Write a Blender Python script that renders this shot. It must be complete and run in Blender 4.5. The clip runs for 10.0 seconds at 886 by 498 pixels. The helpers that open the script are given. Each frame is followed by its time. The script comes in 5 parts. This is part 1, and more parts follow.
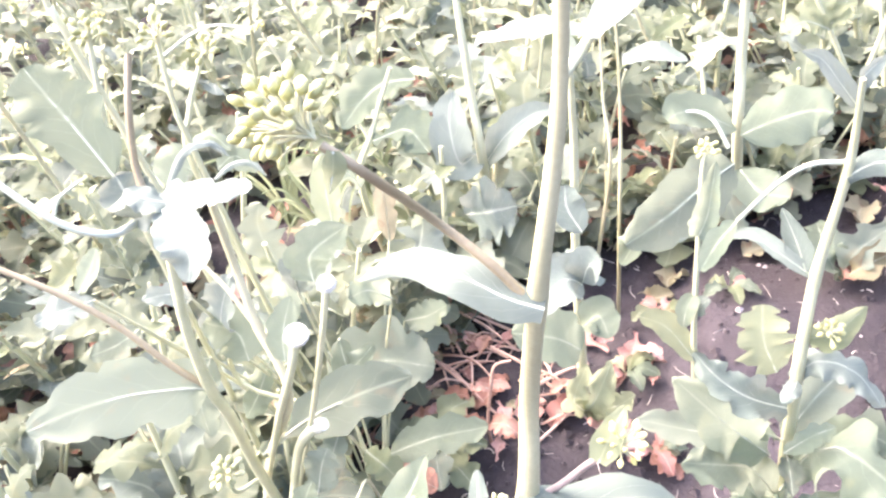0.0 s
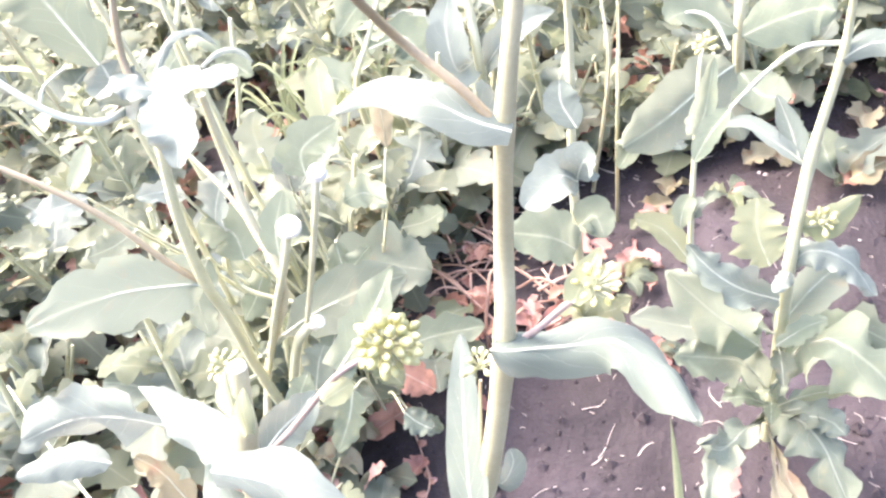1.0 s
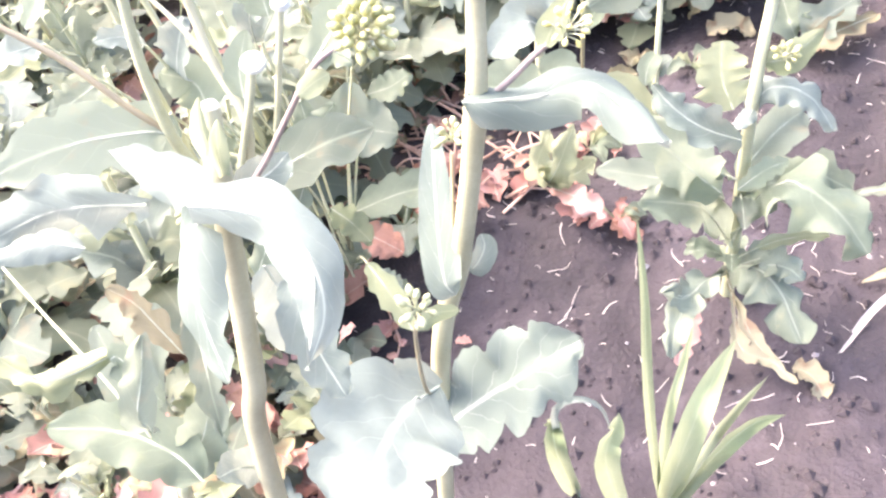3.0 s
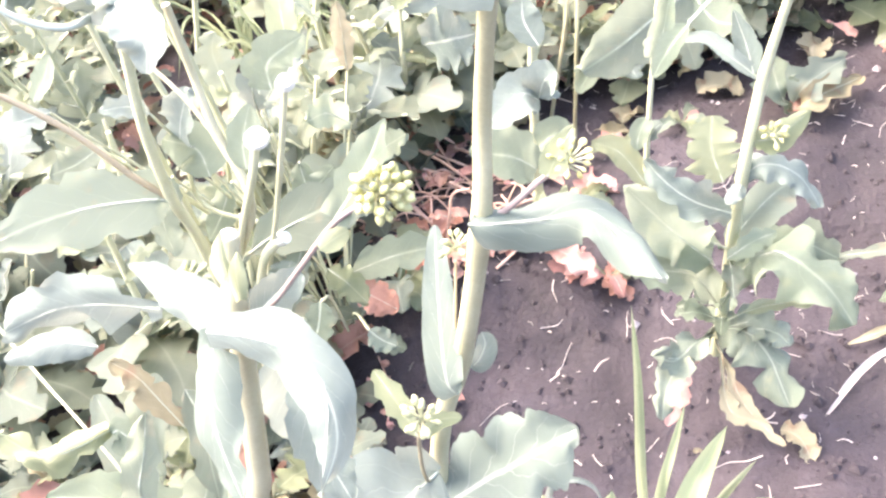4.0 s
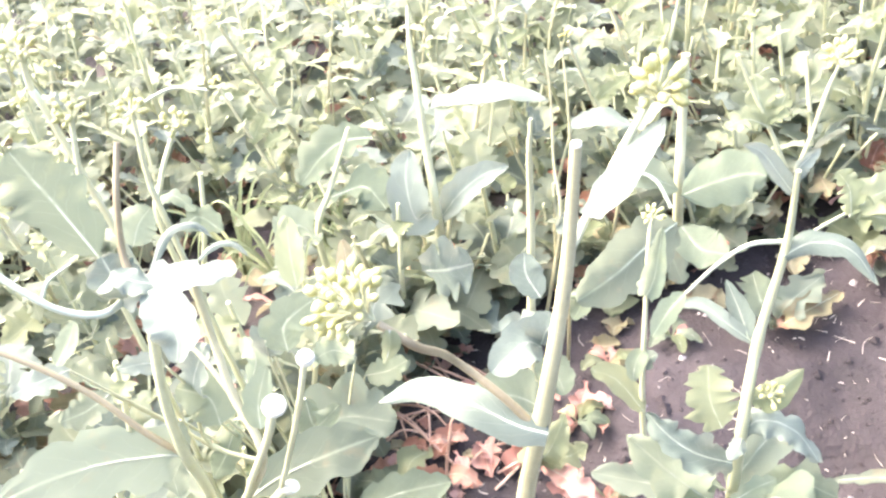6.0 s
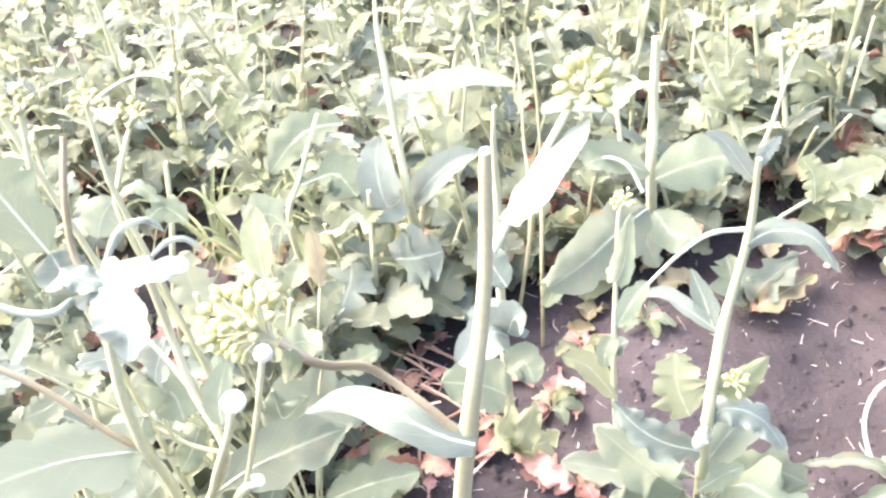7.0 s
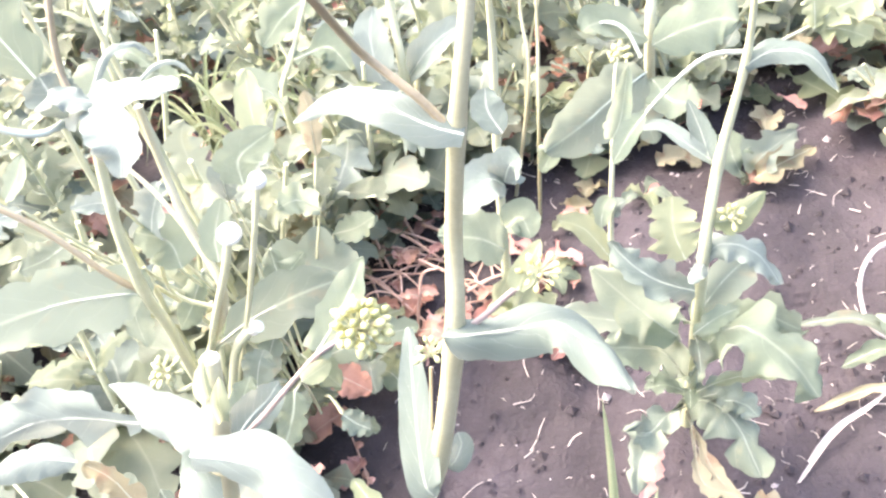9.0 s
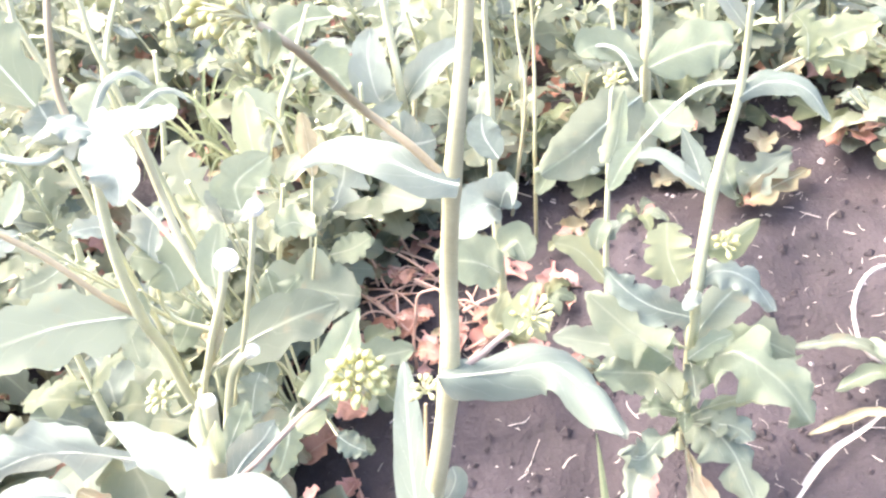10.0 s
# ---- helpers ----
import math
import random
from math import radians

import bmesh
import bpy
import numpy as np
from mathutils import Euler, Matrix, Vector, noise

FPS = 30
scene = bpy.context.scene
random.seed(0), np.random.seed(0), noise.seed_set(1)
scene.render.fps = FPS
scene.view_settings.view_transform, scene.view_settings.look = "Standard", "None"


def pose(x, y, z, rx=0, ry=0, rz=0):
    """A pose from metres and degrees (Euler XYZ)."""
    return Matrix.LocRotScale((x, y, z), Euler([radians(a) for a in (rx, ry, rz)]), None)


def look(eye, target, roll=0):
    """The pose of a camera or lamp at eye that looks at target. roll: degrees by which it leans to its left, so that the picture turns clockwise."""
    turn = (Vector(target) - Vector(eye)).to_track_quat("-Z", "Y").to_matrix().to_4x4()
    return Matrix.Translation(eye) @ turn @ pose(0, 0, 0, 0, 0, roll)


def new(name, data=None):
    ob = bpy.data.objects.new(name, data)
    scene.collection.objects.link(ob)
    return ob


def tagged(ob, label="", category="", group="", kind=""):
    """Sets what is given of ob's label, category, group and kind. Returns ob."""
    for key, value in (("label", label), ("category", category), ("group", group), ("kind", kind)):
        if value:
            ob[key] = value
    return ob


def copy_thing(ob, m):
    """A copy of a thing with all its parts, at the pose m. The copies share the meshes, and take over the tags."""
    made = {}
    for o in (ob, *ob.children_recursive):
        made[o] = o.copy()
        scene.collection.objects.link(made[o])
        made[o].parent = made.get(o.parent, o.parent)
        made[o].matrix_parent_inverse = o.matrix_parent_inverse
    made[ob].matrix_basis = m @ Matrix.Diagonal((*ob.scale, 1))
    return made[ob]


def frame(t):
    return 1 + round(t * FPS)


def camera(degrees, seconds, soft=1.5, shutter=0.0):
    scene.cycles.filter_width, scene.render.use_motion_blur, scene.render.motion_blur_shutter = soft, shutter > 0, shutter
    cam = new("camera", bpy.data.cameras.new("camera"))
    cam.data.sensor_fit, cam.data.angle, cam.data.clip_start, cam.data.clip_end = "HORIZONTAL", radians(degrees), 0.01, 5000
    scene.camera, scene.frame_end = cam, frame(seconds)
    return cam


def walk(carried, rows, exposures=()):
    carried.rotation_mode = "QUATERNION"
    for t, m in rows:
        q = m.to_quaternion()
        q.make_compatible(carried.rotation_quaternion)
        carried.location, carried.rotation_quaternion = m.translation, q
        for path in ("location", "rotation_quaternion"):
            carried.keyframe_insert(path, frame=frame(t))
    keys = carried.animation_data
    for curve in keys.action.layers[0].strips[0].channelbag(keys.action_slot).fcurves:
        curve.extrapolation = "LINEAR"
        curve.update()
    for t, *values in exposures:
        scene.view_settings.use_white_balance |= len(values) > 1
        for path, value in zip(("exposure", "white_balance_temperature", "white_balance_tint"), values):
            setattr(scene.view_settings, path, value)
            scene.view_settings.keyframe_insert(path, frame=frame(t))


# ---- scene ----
cam = camera(53.6, 10.0, soft=2.5)
PATH = [
    (0, (0.112, 0.081, 0.961), (0.036, 1.759, -0.125), -14.0),
    (0.5, (0.115, 0.071, 0.943), (0.013, 1.708, -0.201), -14.8),
    (1, (0.117, 0.059, 0.928), (-0.008, 1.652, -0.276), -15.6),
    (1.5, (0.105, 0.041, 0.905), (-0.021, 1.599, -0.342), -16.1),
    (2, (0.085, 0.03, 0.894), (-0.009, 1.544, -0.409), -15.7),
    (2.5, (0.085, 0.02, 0.879), (0.0, 1.498, -0.466), -15.6),
    (2.7, (0.089, 0.013, 0.874), (0.002, 1.479, -0.483), -15.8),
    (3.8, (0.106, 0.009, 0.906), (0.035, 1.49, -0.436), -14.9),
    (4, (0.099, 0.026, 0.919), (0.051, 1.529, -0.398), -14.1),
    (4.5, (0.087, 0.047, 0.953), (0.088, 1.613, -0.292), -12.8),
    (5, (0.085, 0.061, 0.983), (0.117, 1.694, -0.172), -12.0),
    (5.5, (0.078, 0.072, 1.009), (0.148, 1.754, -0.07), -11.3),
    (5.7, (0.085, 0.067, 1.024), (0.153, 1.761, -0.036), -11.5),
    (6.8, (0.107, 0.077, 1.028), (0.214, 1.76, -0.048), -11.3),
    (7, (0.12, 0.079, 1.024), (0.213, 1.746, -0.078), -11.8),
    (7.5, (0.128, 0.08, 0.992), (0.207, 1.712, -0.161), -12.7),
    (8, (0.117, 0.063, 0.976), (0.18, 1.662, -0.224), -13.1),
    (8.5, (0.111, 0.047, 0.959), (0.159, 1.619, -0.276), -13.4),
    (9, (0.102, 0.03, 0.947), (0.158, 1.61, -0.278), -13.2),
    (9.5, (0.114, 0.039, 0.96), (0.164, 1.618, -0.266), -13.1),
    (10, (0.106, 0.035, 0.961), (0.176, 1.628, -0.246), -12.6),
]
walk(cam, [(t, look(eye, target, roll)) for t, eye, target, roll in PATH], exposures=[(0.0, 3.57, 6400, 23), (2.6, 3.60, 6350, 23), (4.0, 3.60, 6450, 20), (5.5, 3.55, 6560, 14), (7.5, 3.57, 6450, 19), (10.0, 3.61, 6450, 18)])

# ---- light: bright overcast sky ----
world = bpy.data.worlds.new("overcast_sky")
scene.world = world
world.use_nodes = True
wn = world.node_tree
sky = wn.nodes.new("ShaderNodeTexSky")
sky.sky_type, sky.sun_disc = "NISHITA", False
sky.sun_elevation, sky.sun_rotation = radians(52), radians(-60)
sky.air_density, sky.dust_density, sky.ozone_density = 1.0, 8.0, 0.6
wn.nodes["Background"].inputs["Strength"].default_value = 0.15
wn.links.new(sky.outputs["Color"], wn.nodes["Background"].inputs["Color"])
sun = new("sun", bpy.data.lights.new("sun", "SUN"))
sun.data.energy, sun.data.angle, sun.data.color = 0.55, radians(70), (1.0, 0.96, 0.9)
sun.matrix_world = look((-0.53, 0.31, 0.79), (0, 0, 0))


# ---- materials ----
def shader(name):
    m = bpy.data.materials.new(name)
    m.use_nodes = True
    return m, m.node_tree.nodes, m.node_tree.links, m.node_tree.nodes["Principled BSDF"]


def ramp(nodes, stops):
    r = nodes.new("ShaderNodeValToRGB")
    while len(r.color_ramp.elements) < len(stops):
        r.color_ramp.elements.new(0.5)
    for e, (p, c) in zip(r.color_ramp.elements, stops):
        e.position, e.color = p, (*c, 1)
    return r


def noise_node(nodes, links, scale, detail=5, vector=None):
    n = nodes.new("ShaderNodeTexNoise")
    n.inputs["Scale"].default_value, n.inputs["Detail"].default_value = scale, detail
    if vector is not None:
        links.new(vector, n.inputs["Vector"])
    return n


def bump(nodes, links, height, strength, distance, target):
    b = nodes.new("ShaderNodeBump")
    b.inputs["Strength"].default_value, b.inputs["Distance"].default_value = strength, distance
    links.new(height, b.inputs["Height"])
    links.new(b.outputs["Normal"], target)


def maths(nodes, links, op, a, b=None, clamp=False):
    n = nodes.new("ShaderNodeMath")
    n.operation, n.use_clamp = op, clamp
    for i, v in enumerate((a, b)):
        if isinstance(v, (int, float)):
            n.inputs[i].default_value = v
        elif v is not None:
            links.new(v, n.inputs[i])
    return n.outputs[0]


def mix(nodes, links, fac, a, b, blend="MIX"):
    n = nodes.new("ShaderNodeMix")
    n.data_type, n.blend_type = "RGBA", blend
    for key, v in ((0, fac), (6, a), (7, b)):
        if isinstance(v, tuple):
            n.inputs[key].default_value = (*v, 1)
        elif isinstance(v, (int, float)):
            n.inputs[key].default_value = v
        else:
            links.new(v, n.inputs[key])
    return n.outputs[2]


def leaf_material(name, dark, light, vein, rough=0.42, through_light=0.3, blotch=None, spot=0.0):
    """Waxy blade: mottled colour, pale net of veins along the leaf's own length and breadth, slight bump."""
    m, n, l, p = shader(name)
    uv = n.new("ShaderNodeTexCoord")
    info = n.new("ShaderNodeObjectInfo")
    geo = n.new("ShaderNodeNewGeometry")
    pick = maths(n, l, "FRACT", maths(n, l, "ADD", info.outputs["Random"], geo.outputs["Random Per Island"]))
    sep = n.new("ShaderNodeSeparateXYZ")
    l.new(uv.outputs["UV"], sep.inputs[0])
    side = maths(n, l, "ABSOLUTE", maths(n, l, "SUBTRACT", sep.outputs["Y"], 0.5))
    # side veins run forward and outward from the midrib
    wob = noise_node(n, l, 9, 2, uv.outputs["UV"])
    run = maths(n, l, "SUBTRACT", sep.outputs["X"], maths(n, l, "MULTIPLY", side, 0.55))
    run = maths(n, l, "ADD", run, maths(n, l, "MULTIPLY", wob.outputs["Fac"], 0.07))
    wave = maths(n, l, "ABSOLUTE", maths(n, l, "SINE", maths(n, l, "MULTIPLY", run, 22.0)))
    ribs = maths(n, l, "SUBTRACT", 1.0, maths(n, l, "MULTIPLY", wave, 9.0), True)
    ribs = maths(n, l, "MULTIPLY", ribs, maths(n, l, "SUBTRACT", 1.0, maths(n, l, "MULTIPLY", side, 1.7)), True)
    mid = maths(n, l, "SUBTRACT", 1.0, maths(n, l, "MULTIPLY", side, 26.0), True)
    veins = maths(n, l, "MAXIMUM", mid, maths(n, l, "MULTIPLY", ribs, 0.55))
    big = noise_node(n, l, 26, 6, uv.outputs["Object"])
    fine = noise_node(n, l, 240, 4, uv.outputs["Object"])
    shift = maths(n, l, "ADD", maths(n, l, "MULTIPLY", big.outputs["Fac"], 0.9), maths(n, l, "MULTIPLY", maths(n, l, "SUBTRACT", pick, 0.5), 0.9))
    shift = maths(n, l, "ADD", shift, maths(n, l, "MULTIPLY", maths(n, l, "SUBTRACT", fine.outputs["Fac"], 0.5), 0.35))
    base = ramp(n, [(0.22, dark), (0.78, light)])
    l.new(shift, base.inputs[0])
    colour = base.outputs[0]
    if blotch:
        patch = noise_node(n, l, 42, 3, uv.outputs["Object"])
        br = ramp(n, [(0.60, (0, 0, 0)), (0.70, (1, 1, 1))])
        l.new(patch.outputs["Fac"], br.inputs[0])
        colour = mix(n, l, maths(n, l, "MULTIPLY", br.outputs[0], spot), colour, blotch)
    colour = mix(n, l, maths(n, l, "MULTIPLY", veins, 0.8), colour, vein)
    l.new(colour, p.inputs["Base Color"])
    rr = maths(n, l, "ADD", rough, maths(n, l, "MULTIPLY", big.outputs["Fac"], 0.25))
    l.new(rr, p.inputs["Roughness"])
    p.inputs["Specular IOR Level"].default_value = 0.22
    h = maths(n, l, "ADD", maths(n, l, "MULTIPLY", ribs, -0.5), maths(n, l, "MULTIPLY", big.outputs["Fac"], 1.2))
    bump(n, l, h, 0.5, 0.0015, p.inputs["Normal"])
    t = n.new("ShaderNodeBsdfTranslucent")
    l.new(mix(n, l, 0.8, colour, vein), t.inputs["Color"])
    mx = n.new("ShaderNodeMixShader")
    mx.inputs[0].default_value = through_light
    l.new(p.outputs[0], mx.inputs[1])
    l.new(t.outputs[0], mx.inputs[2])
    l.new(mx.outputs[0], n["Material Output"].inputs["Surface"])
    return m


def plain_material(name, dark, light, scale, rough, fine=300.0, relief=0.3, depth=0.001):
    m, n, l, p = shader(name)
    co = n.new("ShaderNodeTexCoord")
    info = n.new("ShaderNodeObjectInfo")
    big, small = noise_node(n, l, scale, 5, co.outputs["Object"]), noise_node(n, l, fine, 3, co.outputs["Object"])
    v = maths(n, l, "ADD", maths(n, l, "MULTIPLY", big.outputs["Fac"], 0.7), maths(n, l, "MULTIPLY", small.outputs["Fac"], 0.3))
    v = maths(n, l, "ADD", v, maths(n, l, "MULTIPLY", maths(n, l, "SUBTRACT", info.outputs["Random"], 0.5), 0.4))
    r = ramp(n, [(0.25, dark), (0.75, light)])
    l.new(v, r.inputs[0])
    l.new(r.outputs[0], p.inputs["Base Color"])
    p.inputs["Roughness"].default_value = rough
    bump(n, l, small.outputs["Fac"], relief, depth, p.inputs["Normal"])
    return m


GLAUCOUS = leaf_material("glaucous_leaf", (0.088, 0.114, 0.095), (0.145, 0.176, 0.151), (0.33, 0.36, 0.30), 0.52, 0.26)
GREEN = leaf_material("green_leaf", (0.094, 0.124, 0.088), (0.156, 0.192, 0.141), (0.30, 0.34, 0.255), 0.56, 0.50, (0.24, 0.25, 0.12), 0.25)
YOUNG = leaf_material("young_leaf", (0.138, 0.165, 0.094), (0.208, 0.234, 0.146), (0.33, 0.36, 0.24), 0.56, 0.50, (0.28, 0.27, 0.13), 0.25)
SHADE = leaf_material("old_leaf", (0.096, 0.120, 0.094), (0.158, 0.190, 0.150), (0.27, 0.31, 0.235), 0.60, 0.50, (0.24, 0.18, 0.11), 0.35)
FIELD = leaf_material("field_leaf", (0.132, 0.160, 0.114), (0.204, 0.232, 0.172), (0.31, 0.34, 0.255), 0.62, 0.62, (0.27, 0.26, 0.13), 0.3)
BASAL = leaf_material("basal_leaf", (0.112, 0.138, 0.104), (0.176, 0.206, 0.158), (0.31, 0.34, 0.265), 0.58, 0.16, (0.27, 0.25, 0.14), 0.3)
RUSTY = leaf_material("withered_leaf", (0.245, 0.118, 0.084), (0.385, 0.225, 0.168), (0.44, 0.30, 0.23), 0.65, 0.2, (0.14, 0.07, 0.045), 0.7)
PINKISH = leaf_material("bleached_leaf", (0.27, 0.135, 0.110), (0.42, 0.26, 0.225), (0.46, 0.36, 0.31), 0.65, 0.2, (0.20, 0.11, 0.085), 0.6)
TAN = leaf_material("tan_leaf", (0.165, 0.148, 0.088), (0.265, 0.243, 0.158), (0.36, 0.33, 0.235), 0.6, 0.25, (0.18, 0.10, 0.06), 0.7)
GRASS = leaf_material("grass_blade", (0.115, 0.150, 0.075), (0.215, 0.255, 0.140), (0.30, 0.33, 0.21), 0.42, 0.35)
STEM = plain_material("stem_skin", (0.265, 0.258, 0.155), (0.40, 0.385, 0.250), 30, 0.42, 500, 0.2, 0.0006)
STEM_PALE = plain_material("pale_stem_skin", (0.30, 0.315, 0.19), (0.45, 0.455, 0.30), 30, 0.45, 500, 0.2, 0.0006)
STEM_DULL = plain_material("dull_stem_skin", (0.200, 0.166, 0.100), (0.34, 0.288, 0.178), 40, 0.5, 500, 0.2, 0.0006)
STEM_PURPLE = plain_material("purple_stem_skin", (0.165, 0.130, 0.118), (0.285, 0.232, 0.205), 40, 0.5, 500, 0.2, 0.0006)
RIB = plain_material("leaf_rib", (0.27, 0.31, 0.235), (0.40, 0.435, 0.345), 60, 0.45, 500, 0.2, 0.0005)
PITH = plain_material("cut_pith", (0.44, 0.46, 0.38), (0.60, 0.60, 0.53), 200, 0.8, 800, 0.6, 0.0008)
BUD = plain_material("flower_bud", (0.230, 0.235, 0.090), (0.37, 0.37, 0.170), 150, 0.45, 600, 0.2, 0.0004)
BUD_PALE = plain_material("pale_flower_bud", (0.225, 0.240, 0.115), (0.34, 0.355, 0.200), 150, 0.45, 600, 0.2, 0.0004)
PETAL = plain_material("yellow_petal", (0.40, 0.37, 0.12), (0.56, 0.53, 0.24), 120, 0.5, 600, 0.2, 0.0004)
STRAW = plain_material("straw", (0.225, 0.193, 0.168), (0.43, 0.388, 0.345), 60, 0.7, 400, 0.4, 0.0006)
TWIG = plain_material("dry_stalk", (0.30, 0.18, 0.13), (0.50, 0.35, 0.27), 60, 0.7, 400, 0.4, 0.0006)
STONE = plain_material("pebble", (0.20, 0.175, 0.17), (0.38, 0.35, 0.34), 90, 0.8, 400, 0.5, 0.001)


def soil_material():
    m, n, l, p = shader("damp_soil")
    co = n.new("ShaderNodeTexCoord")
    a = noise_node(n, l, 3.5, 6, co.outputs["Object"])
    b = noise_node(n, l, 38, 8, co.outputs["Object"])
    c = noise_node(n, l, 260, 5, co.outputs["Object"])
    crumbs = n.new("ShaderNodeTexVoronoi")
    crumbs.inputs["Scale"].default_value = 120
    l.new(co.outputs["Object"], crumbs.inputs["Vector"])
    v = maths(n, l, "ADD", maths(n, l, "MULTIPLY", a.outputs["Fac"], 0.58), maths(n, l, "MULTIPLY", b.outputs["Fac"], 0.27))
    v = maths(n, l, "ADD", v, maths(n, l, "MULTIPLY", c.outputs["Fac"], 0.15))
    r = ramp(n, [(0.36, (0.0118, 0.0079, 0.0090)), (0.52, (0.0220, 0.0164, 0.0190)), (0.65, (0.041, 0.0330, 0.0380))])
    l.new(v, r.inputs[0])
    l.new(r.outputs[0], p.inputs["Base Color"])
    p.inputs["Roughness"].default_value = 0.82
    h = maths(n, l, "ADD", maths(n, l, "MULTIPLY", b.outputs["Fac"], 1.4), maths(n, l, "MULTIPLY", crumbs.outputs["Distance"], 0.5))
    h = maths(n, l, "ADD", h, maths(n, l, "MULTIPLY", c.outputs["Fac"], 0.5))
    bump(n, l, h, 0.5, 0.007, p.inputs["Normal"])
    return m


SOIL = soil_material()
rng = random.Random(7)


# ---- building helpers ----
def ground_z(x, y):
    """The soil's mean height: a shallow furrow near the path, the bed a hand higher."""
    s = min(1.0, max(0.0, (y - 0.62) / 0.55))
    return -0.058 + 0.09 * s * s * (3 - 2 * s)


def soil_z(x, y):
    p = Vector((x, y, 0))
    fade = 1.0 / (1.0 + max(0.0, math.hypot(x, y) - 5.0))
    return ground_z(x, y) + fade * (0.022 * noise.noise(p * 5.1) + 0.011 * noise.noise(p * 15.0) + 0.0045 * noise.noise(p * 47.0))


def mesh_from(name, verts, faces, material, uvs=None, smooth=True):
    me = bpy.data.meshes.new(name)
    me.from_pydata(verts, [], faces)
    if uvs is not None:
        layer = me.uv_layers.new(name="UVMap")
        loops = np.empty(len(me.loops), dtype=np.int32)
        me.loops.foreach_get("vertex_index", loops)
        layer.data.foreach_set("uv", np.array(uvs, dtype=np.float32)[loops].ravel())
    me.materials.append(material)
    if smooth:
        me.polygons.foreach_set("use_smooth", [True] * len(me.polygons))
    me.update()
    return me


def put(name, me, parent, label=""):
    """Links a mesh as one object under a thing, or at top level."""
    ob = new(name, me)
    if parent is not None:
        ob.parent = parent
    if label:
        ob["label"] = label
    return ob


def spline(points, count):
    """Even samples of a smooth curve through the points."""
    p = [Vector(q) for q in points]
    p = [p[0] * 2 - p[1]] + p + [p[-1] * 2 - p[-2]]
    out = []
    for i in range(count + 1):
        s = i / count * (len(p) - 3)
        k = min(int(s), len(p) - 4)
        f = s - k
        a, b, c, d = p[k:k + 4]
        out.append(0.5 * ((2 * b) + (c - a) * f + (2 * a - 5 * b + 4 * c - d) * f * f + (3 * b - a - 3 * c + d) * f ** 3))
    return out


def tube_data(points, r0, r1, count=14, sides=10, ribs=0.0, cap=True, swell=()):
    """A tapering stalk; ribs: how far it is fluted; swell: where along it a node bulges."""
    c = spline(points, count)
    verts, faces = [], []
    u = None
    for i, q in enumerate(c):
        t = (c[min(i + 1, count)] - c[max(i - 1, 0)]).normalized()
        if u is None:
            u = t.orthogonal().normalized()
        u = (u - t * u.dot(t)).normalized()
        w = t.cross(u)
        s = i / count
        r = r0 + (r1 - r0) * s
        for at in swell:
            r *= 1 + 0.18 * math.exp(-((s - at) / 0.025) ** 2)
        for k in range(sides):
            a = 2 * math.pi * k / sides
            rr = r * (1 + ribs * (1 if k % 2 else -1))
            verts.append(q + (u * math.cos(a) + w * math.sin(a)) * rr)
    for i in range(count):
        for k in range(sides):
            k2 = (k + 1) % sides
            faces.append((i * sides + k, i * sides + k2, (i + 1) * sides + k2, (i + 1) * sides + k))
    if cap:
        for ring in (range(count * sides, (count + 1) * sides), reversed(range(sides))):   # own corners keep the cut edge crisp
            start = len(verts)
            verts += [verts[k].copy() for k in ring]
            faces.append(tuple(range(start, start + sides)))
    return verts, faces


def tube(name, points, r0, r1, material, parent, label="", **kw):
    v, f = tube_data(points, r0, r1, **kw)
    return put(name, mesh_from(name, v, f, material), parent, label)


def breadth(kind, u):
    """Half-breadth of a blade along its length, 0 to 1."""
    if kind == "lance":      # clasping base, long taper
        rise = min(1.0, u / 0.35)
        return (0.6 + 0.4 * rise * rise * (3 - 2 * rise)) * max(0.0, 1 - max(0.0, (u - 0.25) / 0.75) ** 2.4) ** 0.8
    if kind == "ovate":
        return math.sin(math.pi * min(1.0, u ** 0.95)) ** 0.5 if 0 < u < 1 else 0.0
    if kind == "lyrate":     # small lobes low down, one broad lobe at the end
        low = 0.16 + 0.22 * max(0.0, math.sin(u * 30)) * (u < 0.42)
        top = math.sin(math.pi * max(0.0, min(1.0, (u - 0.26) / 0.74)) ** 0.85) ** 0.55
        return max(low * (1 - u), top) if u < 0.995 else 0.05
    if kind == "strap":      # grass
        return min(1.0, u * 6 + 0.5) * (1 - u ** 3)
    return 1.0


